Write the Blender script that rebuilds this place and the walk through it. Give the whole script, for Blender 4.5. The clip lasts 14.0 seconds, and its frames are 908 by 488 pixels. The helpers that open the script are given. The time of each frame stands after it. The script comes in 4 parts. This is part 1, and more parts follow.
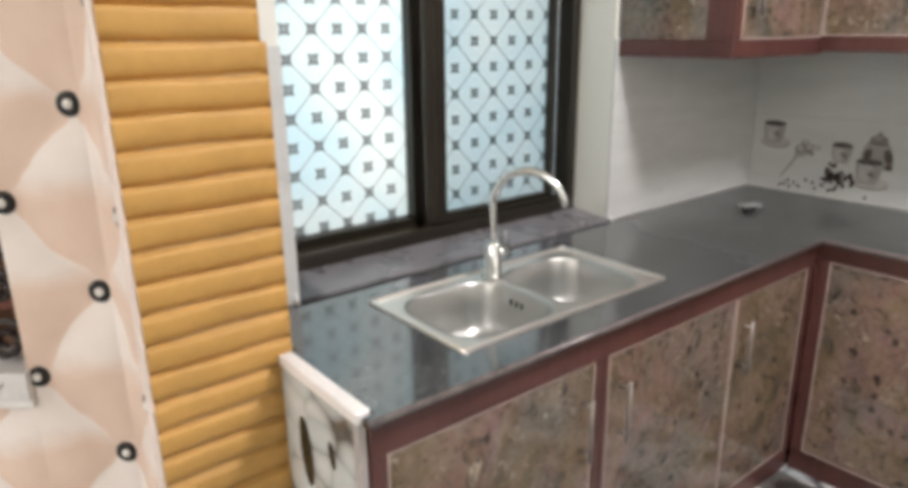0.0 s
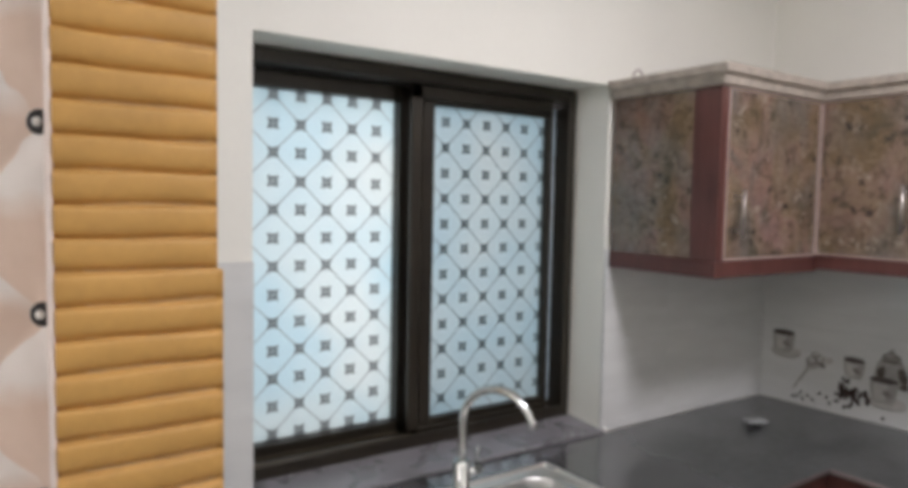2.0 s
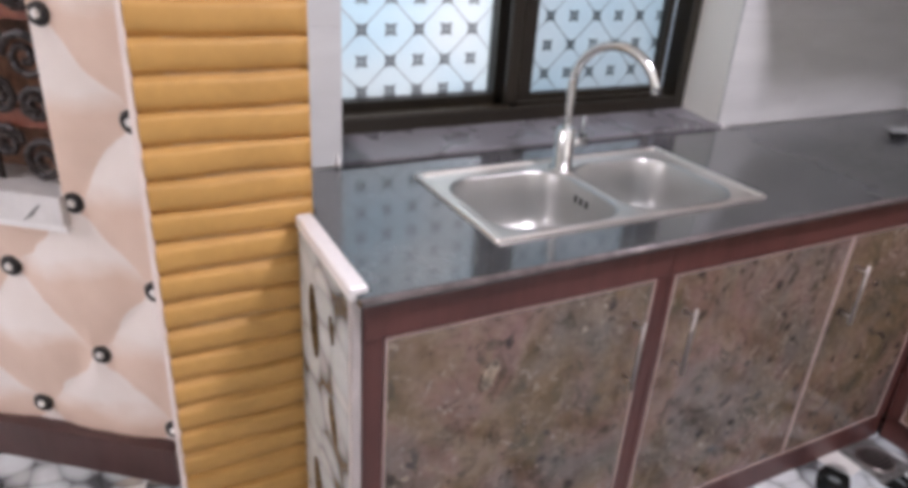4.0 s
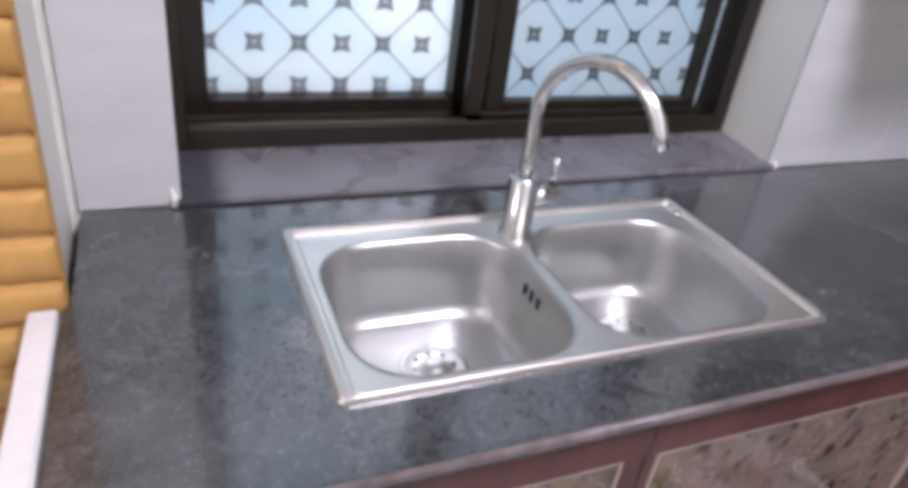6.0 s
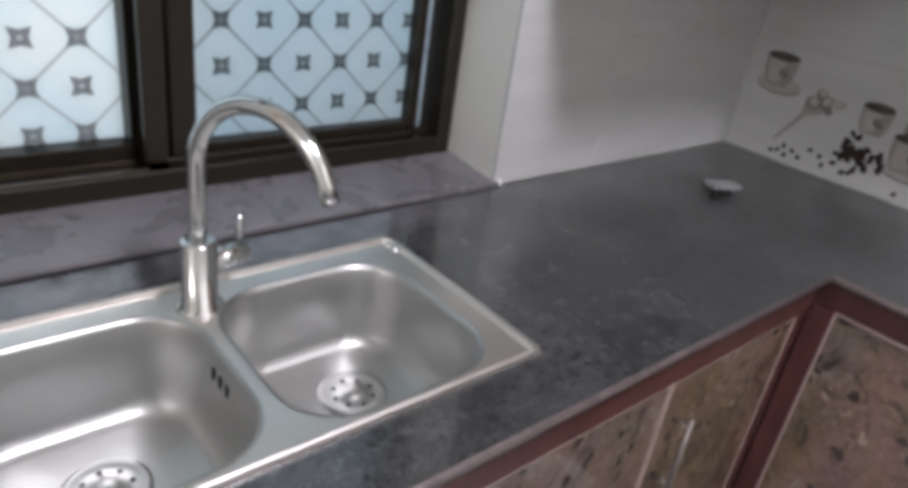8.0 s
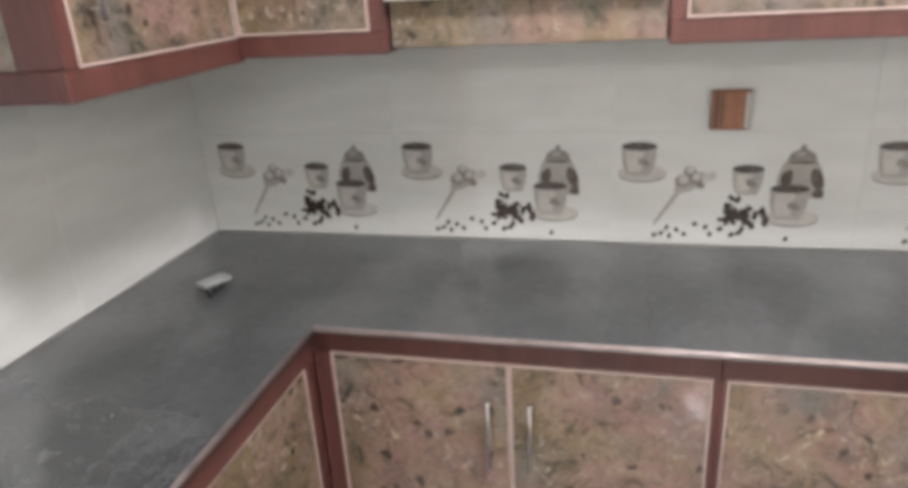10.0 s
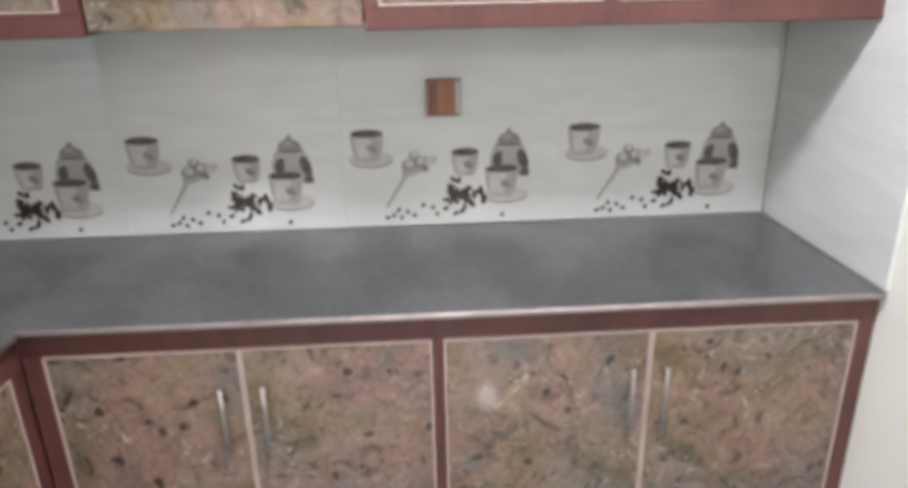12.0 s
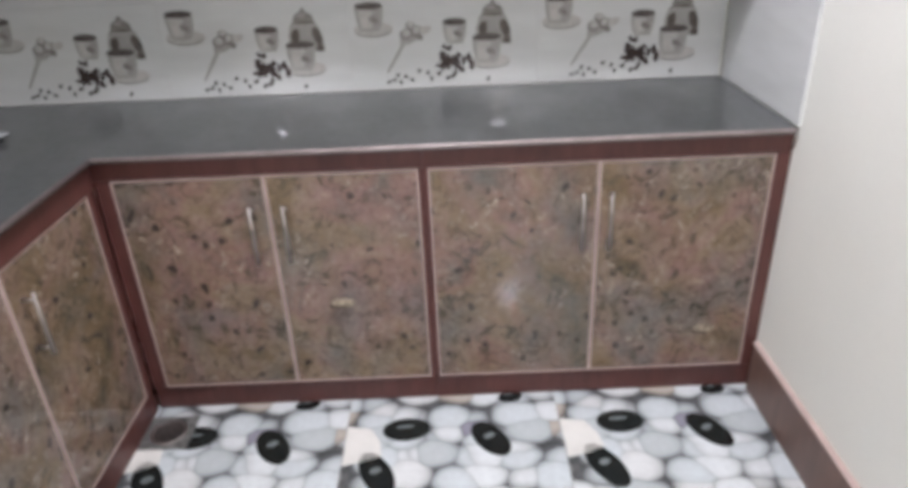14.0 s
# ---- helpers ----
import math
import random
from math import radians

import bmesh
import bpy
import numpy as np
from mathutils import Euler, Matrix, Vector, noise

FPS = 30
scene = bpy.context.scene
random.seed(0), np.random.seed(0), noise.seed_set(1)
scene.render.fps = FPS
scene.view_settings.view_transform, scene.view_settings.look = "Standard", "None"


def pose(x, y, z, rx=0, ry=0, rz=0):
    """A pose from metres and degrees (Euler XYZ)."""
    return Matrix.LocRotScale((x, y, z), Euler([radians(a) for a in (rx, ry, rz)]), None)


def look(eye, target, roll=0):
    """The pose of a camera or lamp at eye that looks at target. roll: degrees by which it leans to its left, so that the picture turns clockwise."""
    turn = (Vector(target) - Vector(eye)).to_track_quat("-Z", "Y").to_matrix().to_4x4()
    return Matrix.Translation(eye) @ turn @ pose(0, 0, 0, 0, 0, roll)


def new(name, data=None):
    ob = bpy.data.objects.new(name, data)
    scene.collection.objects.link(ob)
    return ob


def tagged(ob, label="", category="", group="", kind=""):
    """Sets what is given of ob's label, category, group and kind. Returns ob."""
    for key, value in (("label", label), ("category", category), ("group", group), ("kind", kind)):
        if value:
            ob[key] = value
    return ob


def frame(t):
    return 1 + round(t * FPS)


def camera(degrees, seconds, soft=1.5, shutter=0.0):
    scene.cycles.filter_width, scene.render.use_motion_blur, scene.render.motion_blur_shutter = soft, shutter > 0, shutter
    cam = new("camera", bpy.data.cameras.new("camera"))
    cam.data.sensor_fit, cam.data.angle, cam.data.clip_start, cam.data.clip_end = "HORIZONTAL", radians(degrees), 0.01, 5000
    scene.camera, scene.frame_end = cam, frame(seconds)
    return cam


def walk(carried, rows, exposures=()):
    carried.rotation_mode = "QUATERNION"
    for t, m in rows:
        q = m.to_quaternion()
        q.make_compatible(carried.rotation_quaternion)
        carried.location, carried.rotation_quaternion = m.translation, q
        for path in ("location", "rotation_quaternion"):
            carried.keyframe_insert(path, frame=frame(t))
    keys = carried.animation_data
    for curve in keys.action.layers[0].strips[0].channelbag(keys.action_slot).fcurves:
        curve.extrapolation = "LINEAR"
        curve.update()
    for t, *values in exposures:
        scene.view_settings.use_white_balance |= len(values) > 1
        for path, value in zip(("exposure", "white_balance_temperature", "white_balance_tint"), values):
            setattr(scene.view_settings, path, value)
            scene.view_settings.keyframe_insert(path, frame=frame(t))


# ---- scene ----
cam = camera(66.2, 14.0, soft=4.8)
PATH = [
    (0, (-0.535, -1.519, 1.519), (0.659, -0.024, 0.935), -0.6),
    (0.5, (-0.473, -1.467, 1.56), (0.633, 0.14, 1.124), 0.4),
    (1, (-0.421, -1.525, 1.598), (0.624, 0.144, 1.248), 1.8),
    (1.5, (-0.397, -1.588, 1.618), (0.638, 0.118, 1.475), 0.1),
    (2, (-0.36, -1.615, 1.646), (0.774, 0.028, 1.521), 1.1),
    (2.5, (-0.324, -1.616, 1.584), (0.853, -0.04, 1.221), -1.0),
    (3, (-0.381, -1.539, 1.458), (0.66, 0.027, 0.777), 2.6),
    (3.2, (-0.389, -1.519, 1.429), (0.614, 0.037, 0.673), 3.4),
    (5.3, (0.007, -1.257, 1.397), (0.69, 0.369, 0.453), 5.4),
    (5.5, (0.058, -1.196, 1.389), (0.763, 0.402, 0.415), 7.2),
    (6, (0.165, -1.025, 1.398), (0.909, 0.546, 0.409), 7.7),
    (6.5, (0.232, -0.947, 1.375), (0.908, 0.594, 0.295), 6.3),
    (7, (0.288, -0.919, 1.377), (1.016, 0.601, 0.299), 6.3),
    (7.5, (0.337, -0.945, 1.394), (1.266, 0.526, 0.407), 6.4),
    (8, (0.370, -0.974, 1.417), (1.595, 0.329, 0.523), 8.7),
    (8.5, (0.419, -1.007, 1.432), (1.878, 0.098, 0.626), 6.5),
    (9, (0.44, -1.044, 1.44), (2.143, -0.28, 0.722), 3.1),
    (9.2, (0.44, -1.108, 1.483), (2.176, -0.422, 0.766), 0.7),
    (11.3, (0.44, -1.348, 1.628), (2.349, -1.258, 1.036), -2.0),
    (11.5, (0.418, -1.379, 1.6), (2.333, -1.363, 1.023), -2.1),
    (12, (0.375, -1.437, 1.538), (2.243, -1.535, 0.831), -1.2),
    (12.5, (0.315, -1.483, 1.523), (2.151, -1.674, 0.753), -0.7),
    (13, (0.153, -1.562, 1.459), (1.979, -1.648, 0.647), -0.9),
    (13.5, (0.039, -1.588, 1.437), (1.823, -1.575, 0.533), -3.0),
    (14, (-0.038, -1.557, 1.466), (1.745, -1.545, 0.56), -2.6),
]
walk(cam, [(t, look(eye, target, roll)) for t, eye, target, roll in PATH],
     [(0.0, -0.09, 6520, 16), (0.5, -0.26, 6480, 17), (1.0, -0.45, 6400, 19), (2.0, -0.58, 6280, 19), (2.5, -0.80, 6080, 24), (3.0, -0.57, 6230, 26), (5.5, -0.10, 5860, 29), (6.5, -0.16, 5920, 28),
      (7.0, -0.22, 6000, 27), (7.5, -0.28, 6050, 27), (8.0, -0.49, 6050, 22), (8.5, -0.20, 6260, 22), (9.0, 0.05, 6460, 19), (11.5, 0.39, 6150, 15), (12.5, 0.29, 6080, 17), (14.0, 0.08, 6000, 18)])


# ---- light ----
world = bpy.data.worlds.new("world")
scene.world = world
world.use_nodes = True
wn = world.node_tree
sky = wn.nodes.new("ShaderNodeTexSky")
sky.sky_type, sky.sun_disc = "NISHITA", False
sky.sun_elevation, sky.sun_rotation = radians(40), radians(200)
wn.links.new(sky.outputs[0], wn.nodes["Background"].inputs[0])
wn.nodes["Background"].inputs[1].default_value = 0.1


def area_lamp(name, m, size, watts, colour, size_y=None, shape=None):
    data = bpy.data.lights.new(name, "AREA")
    data.energy, data.color, data.size = watts, colour, size
    data.shape = shape or ("RECTANGLE" if size_y else "DISK")
    if size_y:
        data.size_y = size_y
    ob = new(name, data)
    ob.matrix_world = m
    return ob


KITCHEN_LAMP = (0.94, -1.61, 2.84)
ROOM_LAMPS = ((-3.63, -2.12, 2.84), (-3.62, 0.55, 2.84))
area_lamp("window_daylight", look((0.77, 0.72, 1.55), (0.77, 0.0, 1.5)), 1.35, 17.5, (1.0, 0.972, 0.928), 1.35)
area_lamp("kitchen_lamp_light", look(KITCHEN_LAMP, (0.94, -1.611, 0)), 0.42, 56, (1.0, 0.98, 0.965))
for p, watts in zip(ROOM_LAMPS, (46, 64)):
    area_lamp("room_lamp_light", look(p, (p[0], p[1] - 0.001, 0)), 0.15, watts, (1.0, 0.98, 0.96))


# ---- materials ----
def nodes_of(name):
    mat = bpy.data.materials.new(name)
    mat.use_nodes = True
    nt = mat.node_tree
    return mat, nt, nt.nodes["Principled BSDF"]


def link(nt, a, b):
    nt.links.new(a, b)


def coords(nt, scale=(1, 1, 1), kind="Object", shift_by_object=False):
    tc = nt.nodes.new("ShaderNodeTexCoord")
    mp = nt.nodes.new("ShaderNodeMapping")
    mp.inputs["Scale"].default_value = scale
    link(nt, tc.outputs[kind], mp.inputs["Vector"])
    if shift_by_object:
        info = nt.nodes.new("ShaderNodeObjectInfo")
        mul = nt.nodes.new("ShaderNodeMath")
        mul.operation = "MULTIPLY"
        mul.inputs[1].default_value = 37.0
        link(nt, info.outputs["Random"], mul.inputs[0])
        link(nt, mul.outputs[0], mp.inputs["Location"])
    return mp.outputs[0]


def noise_tex(nt, vec, scale, detail=4, rough=0.55, dist=0.0):
    n = nt.nodes.new("ShaderNodeTexNoise")
    n.inputs["Scale"].default_value, n.inputs["Detail"].default_value = scale, detail
    n.inputs["Roughness"].default_value, n.inputs["Distortion"].default_value = rough, dist
    link(nt, vec, n.inputs["Vector"])
    return n.outputs["Fac"]


def ramp(nt, fac, stops, interp="LINEAR"):
    r = nt.nodes.new("ShaderNodeValToRGB")
    r.color_ramp.interpolation = interp
    els = r.color_ramp.elements
    while len(els) < len(stops):
        els.new(0.5)
    for e, (p, c) in zip(els, stops):
        e.position = p
        e.color = (*c, 1) if not isinstance(c, (int, float)) else (c, c, c, 1)
    link(nt, fac, r.inputs[0])
    return r.outputs[0]


def mixc(nt, fac, a, b, blend="MIX"):
    m = nt.nodes.new("ShaderNodeMix")
    m.data_type, m.blend_type = "RGBA", blend
    for sock, v in ((m.inputs[0], fac), (m.inputs[6], a), (m.inputs[7], b)):
        if isinstance(v, (int, float)):
            sock.default_value = v
        elif isinstance(v, tuple):
            sock.default_value = (*v, 1)
        else:
            link(nt, v, sock)
    return m.outputs[2]


def math_node(nt, op, a, b=None):
    m = nt.nodes.new("ShaderNodeMath")
    m.operation = op
    for i, v in enumerate((a, b)):
        if v is None:
            continue
        if isinstance(v, (int, float)):
            m.inputs[i].default_value = v
        else:
            link(nt, v, m.inputs[i])
    return m.outputs[0]


def bump(nt, bsdf, height, strength=0.2, dist=0.002):
    b = nt.nodes.new("ShaderNodeBump")
    b.inputs["Strength"].default_value, b.inputs["Distance"].default_value = strength, dist
    link(nt, height, b.inputs["Height"])
    link(nt, b.outputs[0], bsdf.inputs["Normal"])


def paint(name, colour, rough=0.5, vary=0.06, scale=3.0, bumps=0.1, metal=0.0, grain=60):
    mat, nt, b = nodes_of(name)
    v = coords(nt)
    big, fine = noise_tex(nt, v, scale, 3), noise_tex(nt, v, grain, 4)
    lo = tuple(c * (1 - vary * 2) for c in colour)
    hi = tuple(min(1, c * (1 + vary)) for c in colour)
    base = ramp(nt, big, [(0.3, lo), (0.7, hi)])
    col = mixc(nt, 0.25, base, ramp(nt, fine, [(0.35, lo), (0.65, hi)]))
    link(nt, col, b.inputs["Base Color"])
    b.inputs["Roughness"].default_value, b.inputs["Metallic"].default_value = rough, metal
    bump(nt, b, fine, bumps)
    return mat


def make_granite():
    mat, nt, b = nodes_of("grey_granite")
    v = coords(nt)
    speck = noise_tex(nt, v, 130, 3, 0.7)
    cloud = noise_tex(nt, v, 5, 4)
    fleck = noise_tex(nt, v, 260, 2, 0.6)
    base = ramp(nt, cloud, [(0.32, (0.034, 0.038, 0.039)), (0.50, (0.052, 0.056, 0.057)), (0.68, (0.076, 0.080, 0.081))])
    col = mixc(nt, ramp(nt, speck, [(0.45, 0.0), (0.64, 0.48)]), base, (0.018, 0.019, 0.022))
    col = mixc(nt, ramp(nt, fleck, [(0.60, 0.0), (0.70, 0.7)]), col, (0.19, 0.195, 0.205))
    mottle = noise_tex(nt, v, 42, 4, 0.7, 0.4)
    col = mixc(nt, ramp(nt, mottle, [(0.52, 0.0), (0.66, 0.55)]), col, (0.016, 0.017, 0.020))
    col = mixc(nt, ramp(nt, mottle, [(0.34, 0.32), (0.44, 0.0)]), col, (0.150, 0.155, 0.158))
    # wiped haze of dried dust in broad smears
    smear = noise_tex(nt, coords(nt, (1.0, 1.5, 1.0)), 4.0, 3, 0.5, 0.1)
    col = mixc(nt, ramp(nt, smear, [(0.50, 0.0), (0.70, 0.24)]), col, (0.165, 0.168, 0.168))
    # dust left along the window sill
    sep = nt.nodes.new("ShaderNodeSeparateXYZ")
    link(nt, v, sep.inputs[0])
    strip = math_node(nt, "MULTIPLY", ramp(nt, math_node(nt, "ADD", sep.outputs[1], 0.2), [(0.06, 0.0), (0.13, 1.0)]), ramp(nt, math_node(nt, "MULTIPLY", sep.outputs[0], 0.5), [(0.14, 0.0), (0.22, 1.0), (0.55, 1.0), (0.70, 0.0)]))
    dust = math_node(nt, "MULTIPLY", strip, ramp(nt, noise_tex(nt, v, 11, 4), [(0.36, 0.1), (0.62, 0.8)]))
    col = mixc(nt, dust, col, (0.175, 0.168, 0.180))
    link(nt, col, b.inputs["Base Color"])
    dull = ramp(nt, math_node(nt, "ADD", math_node(nt, "MULTIPLY", sep.outputs[0], 0.4), math_node(nt, "MULTIPLY", cloud, 0.12)), [(0.50, 0.0), (0.66, 1.0)])
    link(nt, math_node(nt, "ADD", ramp(nt, cloud, [(0.3, 0.11), (0.7, 0.16)]), math_node(nt, "MULTIPLY", dull, 0.20)), b.inputs["Roughness"])
    link(nt, math_node(nt, "SUBTRACT", 0.48, math_node(nt, "MULTIPLY", dull, 0.14)), b.inputs["Coat Weight"])
    b.inputs["IOR"].default_value = 1.82
    b.inputs["Coat Roughness"].default_value = 0.03
    return mat


def make_sill_stone():
    """Dull granite sill, its middle whitened by dust and its end near the jamb still dark."""
    mat, nt, b = nodes_of("dusty_granite")
    v = coords(nt)
    sep = nt.nodes.new("ShaderNodeSeparateXYZ")
    link(nt, v, sep.inputs[0])
    grain, cloud = noise_tex(nt, v, 170, 3, 0.65), noise_tex(nt, v, 10, 5, 0.62, 0.5)
    stone = ramp(nt, grain, [(0.35, (0.040, 0.038, 0.042)), (0.65, (0.085, 0.082, 0.088))])
    reach = ramp(nt, math_node(nt, "ADD", sep.outputs[0], math_node(nt, "MULTIPLY", cloud, 0.06)), [(0.262, 0.0), (0.300, 1.0)])
    dust = math_node(nt, "MULTIPLY", reach, ramp(nt, cloud, [(0.30, 0.55), (0.60, 1.0)]))
    link(nt, mixc(nt, dust, stone, (0.205, 0.196, 0.206)), b.inputs["Base Color"])
    link(nt, ramp(nt, cloud, [(0.3, 0.20), (0.7, 0.42)]), b.inputs["Roughness"])
    bump(nt, b, grain, 0.08)
    return mat


def make_laminate():
    """Glossy stone-look print: soft brown, grey, olive and mauve clouds, pale veining and scattered dark chips."""
    mat, nt, b = nodes_of("stone_print_laminate")
    v = coords(nt, shift_by_object=True)
    wide = noise_tex(nt, v, 3.4, 5, 0.62, 0.9)
    tint = noise_tex(nt, coords(nt, (1.0, 1.0, 0.8), shift_by_object=True), 5.2, 4, 0.6, 0.5)
    cool = noise_tex(nt, coords(nt, (1.2, 1.2, 1.0), shift_by_object=True), 4.1, 3, 0.55, 0.4)
    mid = noise_tex(nt, v, 12, 7, 0.72, 1.4)
    fine = noise_tex(nt, v, 62, 4, 0.7, 0.4)
    col = ramp(nt, wide, [(0.30, (0.082, 0.066, 0.036)), (0.41, (0.150, 0.106, 0.060)), (0.50, (0.205, 0.146, 0.098)), (0.58, (0.205, 0.126, 0.098)), (0.70, (0.116, 0.100, 0.082))])
    col = mixc(nt, ramp(nt, tint, [(0.48, 0.0), (0.66, 0.58)]), col, (0.222, 0.134, 0.126))
    col = mixc(nt, ramp(nt, cool, [(0.47, 0.0), (0.70, 0.80)]), col, (0.128, 0.122, 0.110))
    col = mixc(nt, ramp(nt, mid, [(0.36, 0.88), (0.48, 0.0)]), col, (0.045, 0.039, 0.028))
    col = mixc(nt, ramp(nt, mid, [(0.56, 0.0), (0.71, 0.46)]), col, (0.330, 0.252, 0.192))
    # pale flecks, dense in patches only
    swirl = nt.nodes.new("ShaderNodeVectorMath")
    swirl.operation = "MULTIPLY_ADD"
    swirl.inputs[1].default_value = (0.06, 0.06, 0.06)
    n = nt.nodes.new("ShaderNodeTexNoise")
    n.inputs["Scale"].default_value = 16
    link(nt, v, n.inputs["Vector"])
    link(nt, n.outputs["Color"], swirl.inputs[0])
    link(nt, v, swirl.inputs[2])
    patch = ramp(nt, noise_tex(nt, coords(nt, (0.9, 0.9, 1.1), shift_by_object=True), 6.5, 3), [(0.46, 0.10), (0.62, 0.75)])
    flecks = ramp(nt, noise_tex(nt, swirl.outputs[0], 38, 3, 0.6, 1.2), [(0.58, 0.0), (0.66, 1.0)])
    col = mixc(nt, math_node(nt, "MULTIPLY", patch, flecks), col, (0.40, 0.33, 0.27))
    # dark chips
    chips = nt.nodes.new("ShaderNodeTexVoronoi")
    chips.inputs["Scale"].default_value = 26
    link(nt, swirl.outputs[0], chips.inputs["Vector"])
    pick = nt.nodes.new("ShaderNodeSeparateColor")
    link(nt, chips.outputs["Color"], pick.inputs[0])
    some = ramp(nt, math_node(nt, "SUBTRACT", pick.outputs[0], ramp(nt, cool, [(0.48, 0.0), (0.60, 0.14)])), [(0.0, 1.0), (0.09, 0.0)], "CONSTANT")
    dots = ramp(nt, chips.outputs["Distance"], [(0.22, 0.85), (0.40, 0.0)])
    col = mixc(nt, math_node(nt, "MULTIPLY", some, dots), col, (0.026, 0.021, 0.019))
    col = mixc(nt, ramp(nt, fine, [(0.36, 0.35), (0.50, 0.0)]), col, (0.060, 0.044, 0.034))
    col = mixc(nt, ramp(nt, fine, [(0.57, 0.0), (0.72, 0.30)]), col, (0.34, 0.265, 0.205))
    link(nt, col, b.inputs["Base Color"])
    b.inputs["Roughness"].default_value = 0.085
    bump(nt, b, fine, 0.012)
    return mat


def make_wood(name, dark, light, rough=0.38, scale=(22, 22, 2.2)):
    mat, nt, b = nodes_of(name)
    v = coords(nt, scale)
    grain = noise_tex(nt, v, 2.0, 6, 0.65, 0.4)
    blot = noise_tex(nt, coords(nt), 8, 3)
    col = mixc(nt, 0.4, ramp(nt, grain, [(0.3, dark), (0.7, light)]), ramp(nt, blot, [(0.3, dark), (0.7, light)]))
    link(nt, col, b.inputs["Base Color"])
    b.inputs["Roughness"].default_value = rough
    bump(nt, b, grain, 0.08)
    return mat


def make_steel(name, colour, rough, stretch):
    mat, nt, b = nodes_of(name)
    v = coords(nt, stretch)
    n = noise_tex(nt, v, 160, 3)
    link(nt, ramp(nt, n, [(0.3, rough * 0.92), (0.7, rough * 1.08)]), b.inputs["Roughness"])
    w = noise_tex(nt, coords(nt), 7, 3)
    link(nt, ramp(nt, w, [(0.3, tuple(c * 0.9 for c in colour)), (0.7, colour)]), b.inputs["Base Color"])
    b.inputs["Metallic"].default_value = 1.0
    bump(nt, b, n, 0.008)
    return mat


def make_tile(name, colour):
    mat, nt, b = nodes_of(name)
    v = coords(nt, (1, 1, 5), shift_by_object=True)
    streak = noise_tex(nt, v, 4, 4, 0.55, 0.3)
    link(nt, ramp(nt, streak, [(0.3, tuple(c * 0.9 for c in colour)), (0.7, colour)]), b.inputs["Base Color"])
    b.inputs["Roughness"].default_value = 0.03
    return mat


def make_film(name, ground, ink, line, ref_x=0.414, ref_z=1.045, half=0.205):
    """Translucent patterned window film: squares on a lattice, joined by slanting lines."""
    mat, nt, b = nodes_of(name)
    tc = nt.nodes.new("ShaderNodeTexCoord")
    sep = nt.nodes.new("ShaderNodeSeparateXYZ")
    link(nt, tc.outputs["Object"], sep.inputs[0])
    u = math_node(nt, "DIVIDE", math_node(nt, "SUBTRACT", sep.outputs[0], ref_x), 0.0812)
    w = math_node(nt, "DIVIDE", math_node(nt, "SUBTRACT", sep.outputs[2], ref_z), 0.0807)

    def off(s, period):
        f = math_node(nt, "FRACT", math_node(nt, "ADD", math_node(nt, "DIVIDE", s, period), 0.5))
        return math_node(nt, "MULTIPLY", math_node(nt, "ABSOLUTE", math_node(nt, "SUBTRACT", f, 0.5)), period)

    du, dw = off(u, 1.0), off(w, 1.0)
    far, near = math_node(nt, "MAXIMUM", du, dw), math_node(nt, "MINIMUM", du, dw)
    pinch = math_node(nt, "MULTIPLY", math_node(nt, "SUBTRACT", far, near), 0.42)
    square = math_node(nt, "LESS_THAN", math_node(nt, "ADD", far, pinch), half)
    core = math_node(nt, "LESS_THAN", far, 0.055)
    square = math_node(nt, "SUBTRACT", square, math_node(nt, "MULTIPLY", core, 0.55))
    s1, s2 = off(math_node(nt, "ADD", u, w), 2.0), off(math_node(nt, "SUBTRACT", u, w), 2.0)
    lines = math_node(nt, "LESS_THAN", math_node(nt, "MINIMUM", s1, s2), 0.045)
    hue = noise_tex(nt, tc.outputs["Object"], 2.6, 2)
    base = mixc(nt, ramp(nt, hue, [(0.35, 0.0), (0.65, 1.0)]), ground, tuple(c * k for c, k in zip(ground, (0.86, 0.95, 1.0))))
    col = mixc(nt, math_node(nt, "MULTIPLY", lines, 0.8), base, line)
    col = mixc(nt, math_node(nt, "MULTIPLY", square, 0.92), col, ink)
    tr = nt.nodes.new("ShaderNodeBsdfTranslucent")
    link(nt, col, tr.inputs["Color"])
    link(nt, col, b.inputs["Base Color"])
    b.inputs["Roughness"].default_value = 0.025
    mx = nt.nodes.new("ShaderNodeMixShader")
    mx.inputs[0].default_value = 0.78
    link(nt, b.outputs[0], mx.inputs[1])
    link(nt, tr.outputs[0], mx.inputs[2])
    link(nt, mx.outputs[0], nt.nodes["Material Output"].inputs["Surface"])
    return mat


